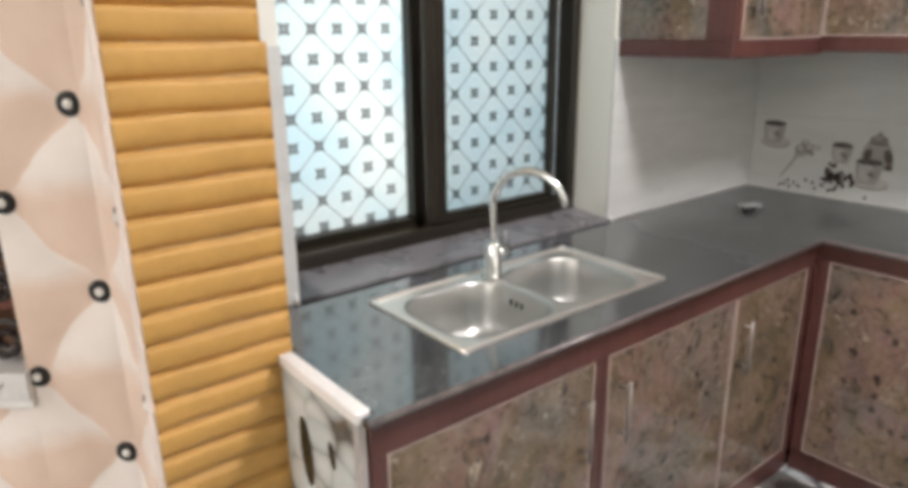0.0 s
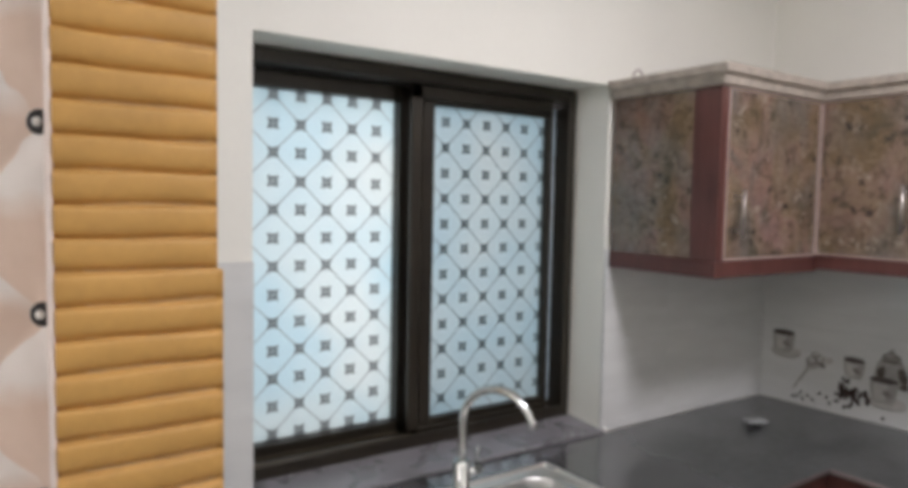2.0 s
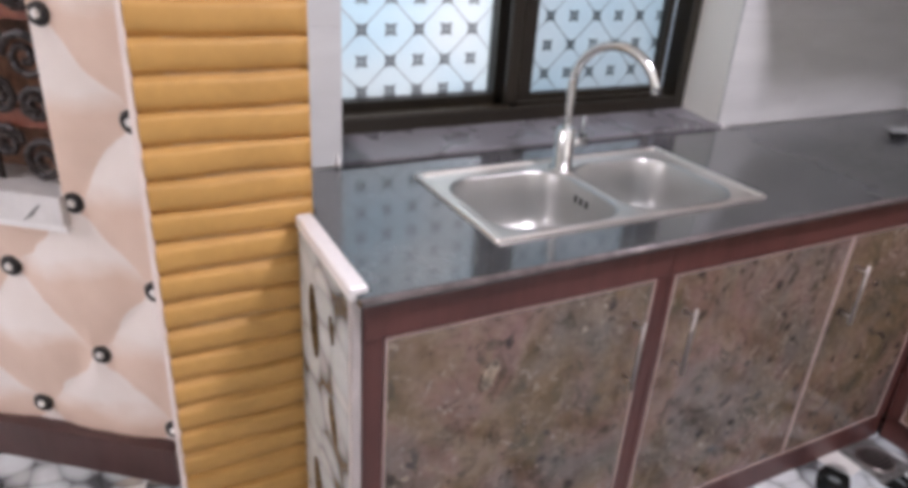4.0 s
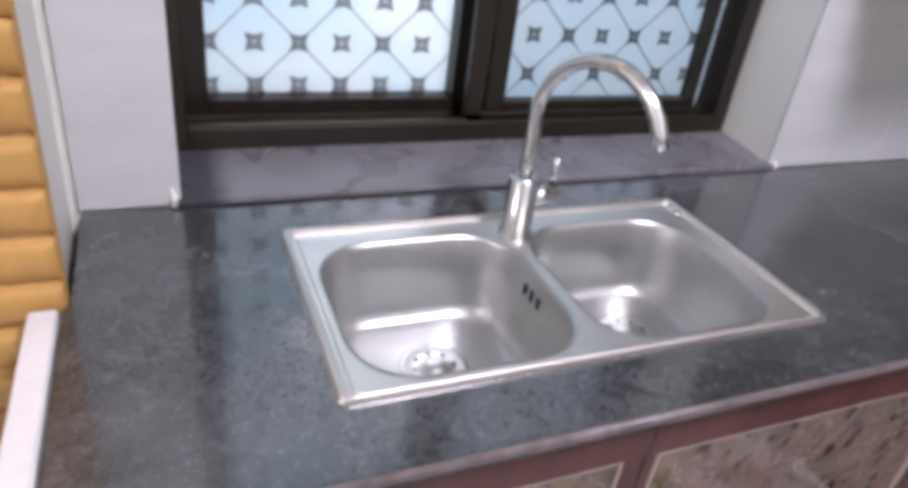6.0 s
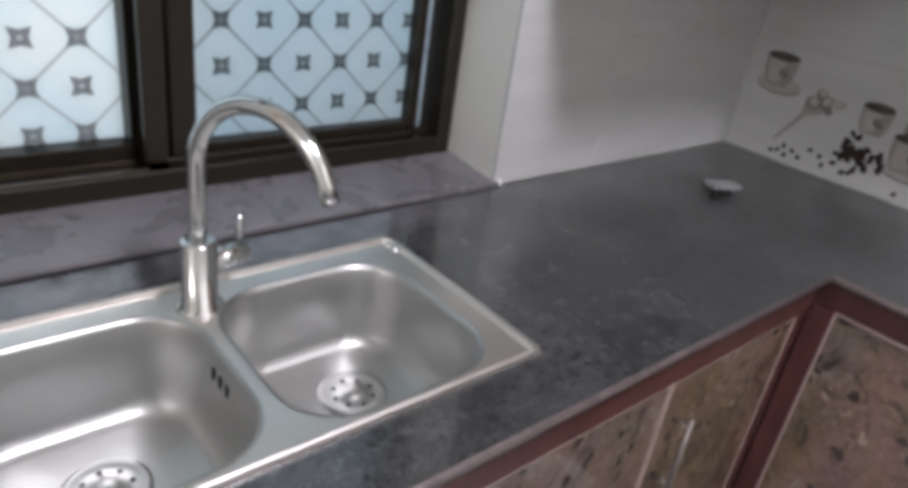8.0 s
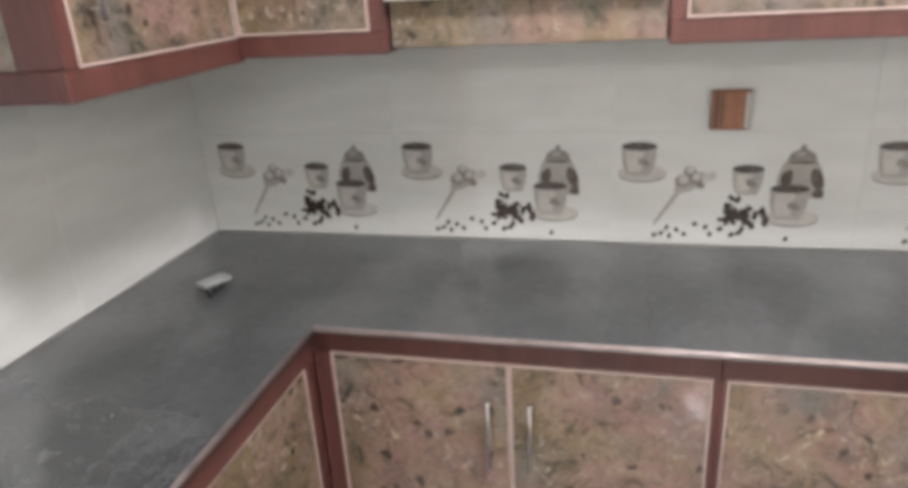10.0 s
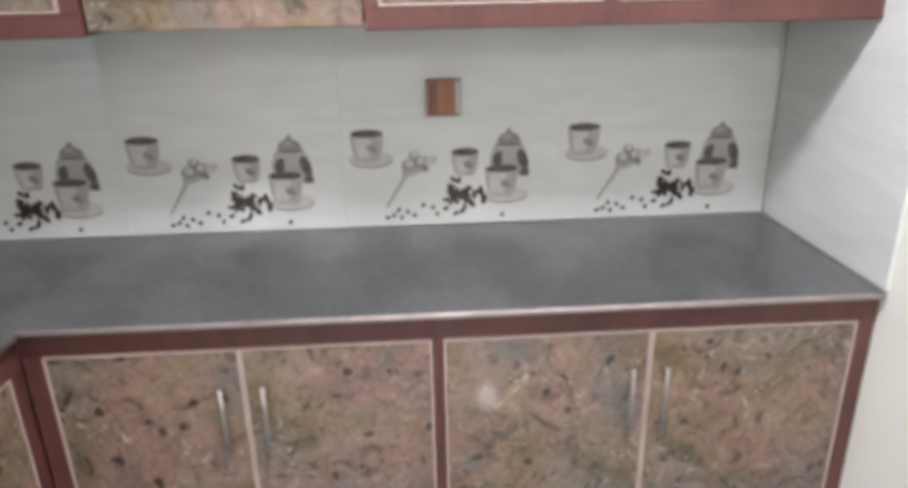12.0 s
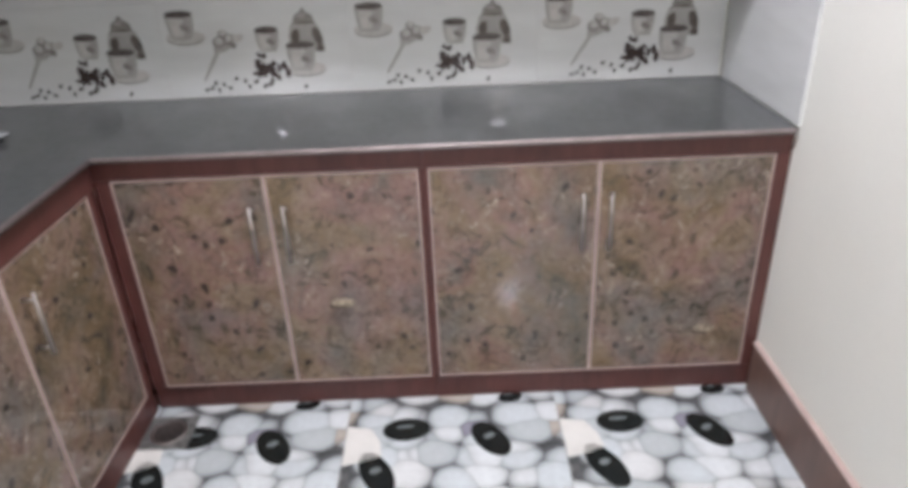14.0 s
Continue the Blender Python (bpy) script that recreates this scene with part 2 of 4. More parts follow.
def make_pebble_print():
    """Glossy floor tile printed with white, grey and beige river pebbles."""
    mat, nt, b = nodes_of("pebble_print_tile")
    v = coords(nt)
    warp = nt.nodes.new("ShaderNodeTexNoise")
    warp.inputs["Scale"].default_value = 7
    link(nt, v, warp.inputs["Vector"])
    sc = nt.nodes.new("ShaderNodeVectorMath")
    sc.operation = "MULTIPLY_ADD"
    sc.inputs[1].default_value = (0.05, 0.05, 0.0)
    link(nt, warp.outputs["Color"], sc.inputs[0])
    link(nt, v, sc.inputs[2])
    flat = nt.nodes.new("ShaderNodeVectorMath")
    flat.operation = "MULTIPLY"
    flat.inputs[1].default_value = (1.25, 1.0, 0.0)
    link(nt, sc.outputs[0], flat.inputs[0])
    cells = nt.nodes.new("ShaderNodeTexVoronoi")
    edge = nt.nodes.new("ShaderNodeTexVoronoi")
    edge.feature = "DISTANCE_TO_EDGE"
    for n in (cells, edge):
        n.inputs["Scale"].default_value = 9.0
        n.inputs["Randomness"].default_value = 0.62
        link(nt, flat.outputs[0], n.inputs["Vector"])
    sep = nt.nodes.new("ShaderNodeSeparateColor")
    link(nt, cells.outputs["Color"], sep.inputs[0])
    stone = ramp(nt, sep.outputs[0], [(0.0, (0.58, 0.63, 0.64)), (0.42, (0.68, 0.715, 0.715)), (0.74, (0.48, 0.52, 0.525)), (0.80, (0.51, 0.455, 0.385)), (0.88, (0.67, 0.69, 0.68)), (0.97, (0.27, 0.265, 0.315))], "CONSTANT")
    gap = ramp(nt, edge.outputs["Distance"], [(0.0, 0.74), (0.015, 0.88), (0.05, 0.96), (0.10, 1.0)])
    dome = ramp(nt, cells.outputs["Distance"], [(0.30, 1.0), (0.52, 0.93), (0.64, 0.66), (0.76, 0.12)])
    round_off = mixc(nt, 1.0, gap, dome, "MULTIPLY")
    col = mixc(nt, 1.0, stone, round_off, "MULTIPLY")
    grain = noise_tex(nt, v, 45, 4)
    col = mixc(nt, ramp(nt, grain, [(0.4, 0.16), (0.6, 0.0)]), col, (0.32, 0.33, 0.34))
    link(nt, col, b.inputs["Base Color"])
    b.inputs["Roughness"].default_value = 0.04
    b.inputs["IOR"].default_value = 1.58
    return mat


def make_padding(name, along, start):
    """Vinyl with tuft light painted in: diamonds cream in the upper half, peach below."""
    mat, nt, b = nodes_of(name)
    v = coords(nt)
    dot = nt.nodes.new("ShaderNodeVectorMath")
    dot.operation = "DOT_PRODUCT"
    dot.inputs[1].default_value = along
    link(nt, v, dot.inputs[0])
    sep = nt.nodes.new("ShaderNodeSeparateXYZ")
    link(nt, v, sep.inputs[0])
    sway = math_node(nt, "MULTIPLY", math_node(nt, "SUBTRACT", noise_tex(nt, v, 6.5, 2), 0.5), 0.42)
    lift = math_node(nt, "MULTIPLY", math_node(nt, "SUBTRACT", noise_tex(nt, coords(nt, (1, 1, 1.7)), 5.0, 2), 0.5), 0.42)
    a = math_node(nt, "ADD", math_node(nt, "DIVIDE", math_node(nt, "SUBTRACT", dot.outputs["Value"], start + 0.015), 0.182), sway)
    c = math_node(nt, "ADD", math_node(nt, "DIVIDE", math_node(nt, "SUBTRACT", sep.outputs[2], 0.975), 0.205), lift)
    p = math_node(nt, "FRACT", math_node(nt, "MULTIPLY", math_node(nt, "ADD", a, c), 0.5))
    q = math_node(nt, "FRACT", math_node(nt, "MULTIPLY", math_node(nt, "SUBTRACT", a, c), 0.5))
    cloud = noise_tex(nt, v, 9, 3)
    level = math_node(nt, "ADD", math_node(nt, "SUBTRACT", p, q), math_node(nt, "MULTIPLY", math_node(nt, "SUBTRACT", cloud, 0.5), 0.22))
    # cream stands in for light on the tuft tops
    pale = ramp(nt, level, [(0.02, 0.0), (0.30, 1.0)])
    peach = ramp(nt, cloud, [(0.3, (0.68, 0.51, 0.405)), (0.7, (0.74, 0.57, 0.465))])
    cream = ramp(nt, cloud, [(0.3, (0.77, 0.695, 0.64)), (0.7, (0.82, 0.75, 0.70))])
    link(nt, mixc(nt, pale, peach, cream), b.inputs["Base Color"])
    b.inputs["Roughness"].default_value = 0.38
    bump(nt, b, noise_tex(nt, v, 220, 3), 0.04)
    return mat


GRANITE = make_granite()
DUSTY = make_sill_stone()
LAMINATE = make_laminate()
REDWOOD = make_wood("red_brown_wood", (0.054, 0.018, 0.0155), (0.122, 0.044, 0.036))
SKIRT_WOOD = make_wood("brown_skirting", (0.11, 0.062, 0.047), (0.19, 0.115, 0.088))
DARK_SKIRT = make_wood("maroon_skirting", (0.05, 0.022, 0.020), (0.085, 0.038, 0.034))
EDGING = paint("pale_edge_band", (0.50, 0.385, 0.345), 0.35, 0.08, 20)
# Same sink steel: bowls darkened as shade, rim lightened and warmed as reflected light.
STEEL = make_steel("shaded_brushed_steel", (0.58, 0.585, 0.57), 0.38, (1, 1, 1))
LIT_RIM_STEEL = make_steel("lit_rim_steel", (0.89, 0.855, 0.805), 0.40, (1, 1, 1))
CHROME = make_steel("satin_chrome", (0.73, 0.75, 0.745), 0.16, (1, 1, 6))
HANDLE = make_steel("satin_handle_metal", (0.45, 0.415, 0.39), 0.36, (1, 1, 6))
DARK_HOLE = paint("dark_opening", (0.012, 0.012, 0.012), 0.7)
CREAM = paint("cream_wall_paint", (0.775, 0.77, 0.705), 0.55, 0.03, 1.2, 0.12, 0, 140)
CEIL_PAINT = paint("white_ceiling_paint", (0.78, 0.77, 0.74), 0.7, 0.02, 1.0, 0.08)
PLAIN_TILE = make_tile("white_wall_tile", (0.64, 0.65, 0.635))
GROUT = paint("grey_grout", (0.42, 0.42, 0.40), 0.8)
ALU = paint("dark_bronze_aluminium", (0.019, 0.0145, 0.0085), 0.40, 0.12, 9, 0.05, 0.1)
TRACK = paint("olive_bronze_track", (0.060, 0.047, 0.028), 0.3, 0.12, 9, 0.05, 0.3)
FILM_A = make_film("pale_window_film", (0.80, 0.865, 0.86), (0.30, 0.325, 0.33), (0.50, 0.53, 0.53), 0.4145, 1.045, 0.215)
FILM_B = make_film("blue_window_film", (0.62, 0.685, 0.69), (0.16, 0.19, 0.20), (0.30, 0.345, 0.36), 0.957, 1.0855, 0.205)
CLEAR_STRIP = make_film("pale_strip_film", (0.62, 0.64, 0.65), (0.30, 0.33, 0.34), (0.30, 0.33, 0.34))
YELLOW = paint("ochre_ribbed_panel", (0.56, 0.315, 0.085), 0.55, 0.08, 7, 0.10)
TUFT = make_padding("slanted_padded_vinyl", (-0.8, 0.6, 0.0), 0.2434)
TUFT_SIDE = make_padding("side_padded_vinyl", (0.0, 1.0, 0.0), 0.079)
TUFT_PALE = paint("pale_padded_vinyl", (0.78, 0.67, 0.61), 0.38, 0.05, 2.5, 0.05)
PEARL = paint("pearl_button", (0.82, 0.80, 0.76), 0.18)
DARK_RING = paint("dark_button_ring", (0.012, 0.009, 0.008), 0.55)
MARBLE = paint("white_marble", (0.72, 0.70, 0.68), 0.2, 0.07, 9)
IRON = paint("black_wrought_iron", (0.022, 0.012, 0.009), 0.45, 0.2, 30)
RUST = make_wood("rust_red_bar", (0.13, 0.032, 0.018), (0.24, 0.075, 0.04))
GRILLE_BACK = paint("carved_brown_panel", (0.25, 0.115, 0.06), 0.5, 0.45, 16, 0.3)
PEBBLE = make_pebble_print()
BLACK_STONE = paint("black_pebble_print", (0.012, 0.016, 0.016), 0.10, 0.3, 20, 0.0)
CREAM_PRINT = paint("cream_corner_print", (0.70, 0.69, 0.645), 0.05, 0.06, 9, 0.0)
GLINT = paint("pale_glint_print", (0.16, 0.18, 0.18), 0.10)
TRIM_WHITE = paint("white_edge_trim", (0.83, 0.81, 0.79), 0.3)
POST_GREY = paint("taupe_edge_strip", (0.44, 0.40, 0.385), 0.35, 0.1, 12)
RAIL_WHITE = paint("ivory_slide_rail", (0.60, 0.56, 0.52), 0.3)
COPPER = make_wood("copper_woodgrain_plate", (0.20, 0.075, 0.035), (0.42, 0.19, 0.11), 0.25, (60, 60, 4))
PRINT_DARK = paint("dark_print", (0.105, 0.090, 0.080), 0.03, 0.25, 40, 0.0)
PRINT_MID = paint("grey_print", (0.25, 0.235, 0.215), 0.03, 0.2, 30, 0.0)
PRINT_LIGHT = paint("light_print", (0.51, 0.49, 0.465), 0.03, 0.12, 25, 0.0)
PRINT_SHADE = paint("soft_grey_print", (0.375, 0.36, 0.335), 0.03, 0.1, 20, 0.0)
PRINT_BROWN = paint("brown_grey_print", (0.125, 0.105, 0.088), 0.03, 0.25, 40, 0.0)
BEAN = paint("coffee_bean_print", (0.048, 0.032, 0.027), 0.22, 0.3, 50, 0.0)
DRAIN_GREY = paint("worn_drain_metal", (0.24, 0.24, 0.23), 0.4, 0.3, 40, 0.1, 0.5)
SHELL = paint("pale_shell_print", (0.34, 0.275, 0.205), 0.12, 0.40, 45, 0.0)
SHELL_DARK = paint("dark_shell_print", (0.10, 0.074, 0.054), 0.12, 0.3, 50, 0.0)
LAMP_GLOW, nt_lamp, b_lamp = nodes_of("lit_lamp_diffuser")
b_lamp.inputs["Emission Color"].default_value = (1, 0.97, 0.92, 1)
b_lamp.inputs["Emission Strength"].default_value = 14
LAMP_RIM = paint("white_lamp_rim", (0.8, 0.8, 0.8), 0.3)
RAG = paint("grey_plastic_clip", (0.30, 0.31, 0.31), 0.35, 0.2, 25)


# ---- mesh helpers ----
def mesh_object(name, bm, material, smooth=False):
    me = bpy.data.meshes.new(name)
    bmesh.ops.recalc_face_normals(bm, faces=bm.faces)
    bm.to_mesh(me)
    bm.free()
    for m in material if isinstance(material, (list, tuple)) else (material,):
        me.materials.append(m)
    if smooth:
        for p in me.polygons:
            p.use_smooth = True
    return new(name, me)


def part(name, bm, material, parent, label="", smooth=False):
    ob = mesh_object(name, bm, material, smooth)
    ob.parent = parent
    if label:
        ob["label"] = label
    return ob


def thing(name, label, category, group="", kind="", at=(0, 0, 0)):
    ob = new(name)
    ob.empty_display_size = 0.05
    ob.location = at
    return tagged(ob, label, category, group, kind)


def add_box(bm, lo, hi, bevel=0.0, segments=1):
    r = bmesh.ops.create_cube(bm, size=1.0)
    verts = r["verts"]
    for v in verts:
        v.co = Vector([lo[i] + (v.co[i] + 0.5) * (hi[i] - lo[i]) for i in range(3)])
    if bevel:
        edges = list({e for v in verts for e in v.link_edges})
        bmesh.ops.bevel(bm, geom=edges, offset=bevel, segments=segments, affect="EDGES", profile=0.6)
    return bm


def boxes(*items, bevel=0.0):
    bm = bmesh.new()
    for lo, hi in items:
        add_box(bm, lo, hi, bevel)
    return bm


def add_tube(bm, pts, radius, sides=10, cap=True):
    pts = [Vector(p) for p in pts]
    radii = radius if isinstance(radius, (list, tuple)) else [radius] * len(pts)
    rings, up = [], None
    for i, p in enumerate(pts):
        d = (pts[min(i + 1, len(pts) - 1)] - pts[max(i - 1, 0)]).normalized()
        if up is None:
            up = Vector((0, 0, 1)) if abs(d.z) < 0.9 else Vector((0, 1, 0))
        side = d.cross(up).normalized()
        up = side.cross(d).normalized()
        rings.append([bm.verts.new(p + radii[i] * (math.cos(a) * side + math.sin(a) * up)) for a in [2 * math.pi * k / sides for k in range(sides)]])
    for a, b in zip(rings, rings[1:]):
        for k in range(sides):
            bm.faces.new((a[k], a[(k + 1) % sides], b[(k + 1) % sides], b[k]))
    if cap:
        bm.faces.new(rings[0])
        bm.faces.new(rings[-1])
    return bm


def add_lathe(bm, centre, profile, sides=24):
    """Turn (radius, height) pairs about the upright axis through centre."""
    cx, cy, cz = centre
    rings = [[bm.verts.new((cx + r * math.cos(a), cy + r * math.sin(a), cz + h)) for a in [2 * math.pi * k / sides for k in range(sides)]] for r, h in profile]
    for a, b in zip(rings, rings[1:]):
        for k in range(sides):
            bm.faces.new((a[k], a[(k + 1) % sides], b[(k + 1) % sides], b[k]))
    bm.faces.new(rings[0])
    bm.faces.new(rings[-1])
    return bm


def rounded_loop(x0, x1, y0, y1, r, n=7):
    pts = []
    for cx, cy, a0 in ((x1 - r, y1 - r, 0), (x0 + r, y1 - r, 90), (x0 + r, y0 + r, 180), (x1 - r, y0 + r, 270)):
        for k in range(n + 1):
            a = radians(a0 + 90 * k / n)
            pts.append((cx + r * math.cos(a), cy + r * math.sin(a)))
    return pts


def oval(u, v, a, b, n=18, turn=0.0):
    return [(u + a * math.cos(q) * math.cos(turn) - b * math.sin(q) * math.sin(turn), v + a * math.cos(q) * math.sin(turn) + b * math.sin(q) * math.cos(turn)) for q in [2 * math.pi * k / n for k in range(n)]]


# ---- plan ----
TOP = 0.87            # worktop height
E_WALL, S_WALL = 2.31, -2.475
FRONT_N, FRONT_E = -0.545, 1.767
EDGE_N, EDGE_E = -0.590, 1.724
STUB_W, STUB_E, STUB_S = -0.245, 0.030, -0.238
CEIL = 2.90
WIN = (0.182, 1.372, 0.89, 2.034)
CORNER = Vector((STUB_W, 0.079, 0))
ALONG = Vector((-0.8, 0.6, 0))
OUT = Vector((-0.6, -0.8, 0))


def on_slant(s, z, out=0.0):
    return CORNER + ALONG * s + OUT * out + Vector((0, 0, z))


# floor and ceiling
floor = tagged(mesh_object("floor", boxes(((-4.2, -2.7, -0.12), (2.5, 2.0, -0.004))), GROUT), "grey-grouted floor laid with glossy pebble-print tiles", "floor", kind="structure")
tagged(mesh_object("ceiling", boxes(((-4.2, -2.7, CEIL), (2.5, 2.0, CEIL + 0.12))), CEIL_PAINT), "plain white painted ceiling over kitchen and room", "ceiling", kind="structure")

# north wall with the window opening
x0, x1, z0, z1 = WIN
wall_north = tagged(mesh_object("wall_north", boxes(
    ((0.0, 0.010, 0), (x0, 0.34, CEIL)), ((x1, 0.010, 0), (2.5, 0.34, CEIL)),
    ((x0, 0.010, z1), (x1, 0.34, CEIL)), ((x0, 0.010, 0), (x1, 0.34, z0 - 0.02))), CREAM),
    "cream painted wall with a white tiled splashback", "wall", kind="structure")
wall_east = tagged(mesh_object("wall_east", boxes(((E_WALL + 0.010, -2.7, 0), (E_WALL + 0.2, 0.010, CEIL))), CREAM),
                   "cream wall with a coffee-cup printed tile splashback", "wall", kind="structure")
wall_south = tagged(mesh_object("wall_south", boxes(((-4.2, S_WALL - 0.2, 0), (E_WALL + 0.010, S_WALL, CEIL))), CREAM),
                    "plain cream painted wall beside the worktop", "wall", kind="structure")
tagged(mesh_object("wall_west", boxes(((-4.2, S_WALL, 0), (-4.0, 1.9, CEIL))), CREAM), "plain cream painted wall", "wall", kind="structure")
tagged(mesh_object("wall_rear", boxes(((-4.0, 1.7, 0), (-2.2, 1.9, CEIL))), CREAM), "plain cream painted wall", "wall", kind="structure")


def slant_prism(s0, s1, za, zb, o0, o1):
    bm = bmesh.new()
    v = [[bm.verts.new(on_slant(s, z, o)) for z in (za, zb)] for s, o in ((s0, o0), (s1, o0), (s1, o1), (s0, o1))]
    for i in range(4):
        a, b = v[i], v[(i + 1) % 4]
        bm.faces.new((a[0], b[0], b[1], a[1]))
    bm.faces.new([q[0] for q in v])
    bm.faces.new([q[1] for q in v])
    return bm


def merged(*bms):
    out = bmesh.new()
    for b in bms:
        me = bpy.data.meshes.new("tmp")
        b.to_mesh(me)
        b.free()
        out.from_mesh(me)
        bpy.data.meshes.remove(me)
    return out


OPEN_S, OPEN_E, OPEN_Z0, OPEN_Z1 = 0.206, 1.25, 0.79, 2.15
wall_slanted = tagged(mesh_object("wall_slanted", merged(
    slant_prism(0.05, OPEN_S, 0, CEIL, -0.045, -0.20), slant_prism(OPEN_S, OPEN_E, 0, OPEN_Z0 - 0.07, -0.045, -0.20),
    slant_prism(OPEN_S, OPEN_E, OPEN_Z1, CEIL, -0.03, -0.20), slant_prism(OPEN_E, 2.75, 0, CEIL, -0.03, -0.20)), CREAM),
    "angled wall faced with buttoned cream padding", "wall", kind="structure")
wall_stub = tagged(mesh_object("wall_stub", boxes(((STUB_W + 0.045, STUB_S + 0.012, 0), (STUB_E - 0.002, 0.20, CEIL))), CREAM),
                   "short wall end between kitchen and room", "wall", kind="structure")


def tuft_local(s, z, pitch_s=0.182, pitch_z=0.205, s_ref=0.015, z_ref=0.975):
    a, c = (s - s_ref) / pitch_s, (z - z_ref) / pitch_z
    return (a + c) / 2, (a - c) / 2


def tuft_height(s, z, border):
    """Depth of buttoned padding: full between the slanting creases, pinched at the buttons, level at the borders."""
    p, q = tuft_local(s, z)
    dp, dq = abs(p - round(p)), abs(q - round(q))
    crease = min(dp, dq) * 2
    knot = math.hypot(dp, dq)
    h = 0.014 * (1 - (1 - min(1, crease)) ** 2.2) * (0.25 + 0.75 * min(1, knot * 2.6)) + 0.004 * min(1, knot * 3)
    k = max(0.0, min(1.0, border / 0.05))
    return h * k + 0.014 * (1 - k)


def tuft_sheet(place, s0, s1, za, zb, step=0.010):
    """The buttoned padding as one sheet."""
    bm = bmesh.new()
    ns, nz = max(2, int((s1 - s0) / step)), int((zb - za) / step)
    grid = []
    for i in range(ns + 1):
        s = s0 + (s1 - s0) * i / ns
        grid.append([bm.verts.new(place(s, za + (zb - za) * j / nz, tuft_height(s, za + (zb - za) * j / nz, min(abs(s - s0), abs(s1 - s))) - 0.030)) for j in range(nz + 1)])
    for i in range(ns):
        for j in range(nz):
            bm.faces.new((grid[i][j], grid[i + 1][j], grid[i + 1][j + 1], grid[i][j + 1]))
    return bm


def on_return(s, z, out):
    return Vector((STUB_W - out, 0.079 + s, z))


def button(parent, place, s, z, outward):
    bm = bmesh.new()
    c = place(s, z, -0.026)
    turn = outward.to_track_quat("Z", "Y").to_matrix().to_4x4()
    add_lathe(bm, (0, 0, 0), [(0.025, -0.004), (0.027, 0.004), (0.022, 0.010), (0.012, 0.009)], 16)
    bm.transform(Matrix.Translation(c) @ turn)
    ring = part("button", bm, DARK_RING, parent, "dark ringed upholstery button", True)
    bm = bmesh.new()
    bmesh.ops.create_uvsphere(bm, u_segments=12, v_segments=8, radius=0.0105)
    bm.transform(Matrix.Translation(c) @ turn @ Matrix.Translation((0, 0, 0.010)) @ Matrix.Diagonal((1, 1, 0.7, 1)))
    part("pearl", bm, PEARL, ring, "white pearl button centre", True)


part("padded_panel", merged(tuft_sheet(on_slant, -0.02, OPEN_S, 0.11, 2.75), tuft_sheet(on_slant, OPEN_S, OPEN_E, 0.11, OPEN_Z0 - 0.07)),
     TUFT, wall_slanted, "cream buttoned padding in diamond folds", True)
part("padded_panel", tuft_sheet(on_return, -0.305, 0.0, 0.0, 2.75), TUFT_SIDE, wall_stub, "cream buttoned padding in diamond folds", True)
for k in range(-2, 6):
    z = 0.975 + 0.41 * k
    if 0.15 < z < 2.7:
        button(wall_slanted, on_slant, 0.015, z, OUT)
    z += 0.205
    if 0.15 < z < 2.7:
        button(wall_slanted, on_slant, 0.188, z, OUT)
        button(wall_stub, on_return, -0.167, z, Vector((-1, 0, 0)))
for s, z in ((0.389, 0.58), (0.571, 0.375), (0.753, 0.58), (0.935, 0.375), (1.117, 0.58), (0.389, 0.17), (0.753, 0.17)):
    button(wall_slanted, on_slant, s, z, OUT)

# ribbed ochre facing on the wall end
def ribbed():
    """Flat boards with a slight lean, each lower lip shading a narrow groove."""
    bm = bmesh.new()
    pitch, cols = 0.0605, 12
    prof = ((0.0, -0.013), (0.05, -0.008), (0.11, -0.002), (0.22, 0.0035), (0.36, 0.0068), (0.55, 0.0085), (0.78, 0.0088), (0.90, 0.0078), (0.965, 0.0020))
    rows = []
    for k in range(int(2.75 / pitch)):
        for f, d in prof:
            z = (k + f) * pitch - 0.0065
            xr = STUB_E + (0.011 if z < 1.50 else 0.0)
            row = []
            for c in range(cols + 2):
                g = min(c, cols) / cols
                x = STUB_W - 0.004 + (xr - STUB_W + 0.004) * (g if c < cols else 1) - (0.003 if c == cols else 0)
                dz = 0.0017 * math.sin(k * 2.3 + g * 3.1) + 0.0009 * math.sin(k * 5.1 - g * 8)
                row.append(bm.verts.new((x, STUB_S - (d if c <= cols else 0.001), z + dz)))
            row.append(bm.verts.new((xr, STUB_S + 0.03, z)))
            rows.append(row)
    for a, b in zip(rows, rows[1:]):
        for k in range(cols + 2):
            bm.faces.new((a[k], a[k + 1], b[k + 1], b[k]))
    return bm


part("ribbed_panel", ribbed(), YELLOW, wall_stub, "ochre horizontally ribbed panel facing the wall end", True)
part("corner_bead", boxes(((STUB_W - 0.014, STUB_S - 0.006, 0), (STUB_W - 0.003, STUB_S + 0.012, 2.75)), bevel=0.003), TUFT_PALE, wall_stub, "pale corner bead")

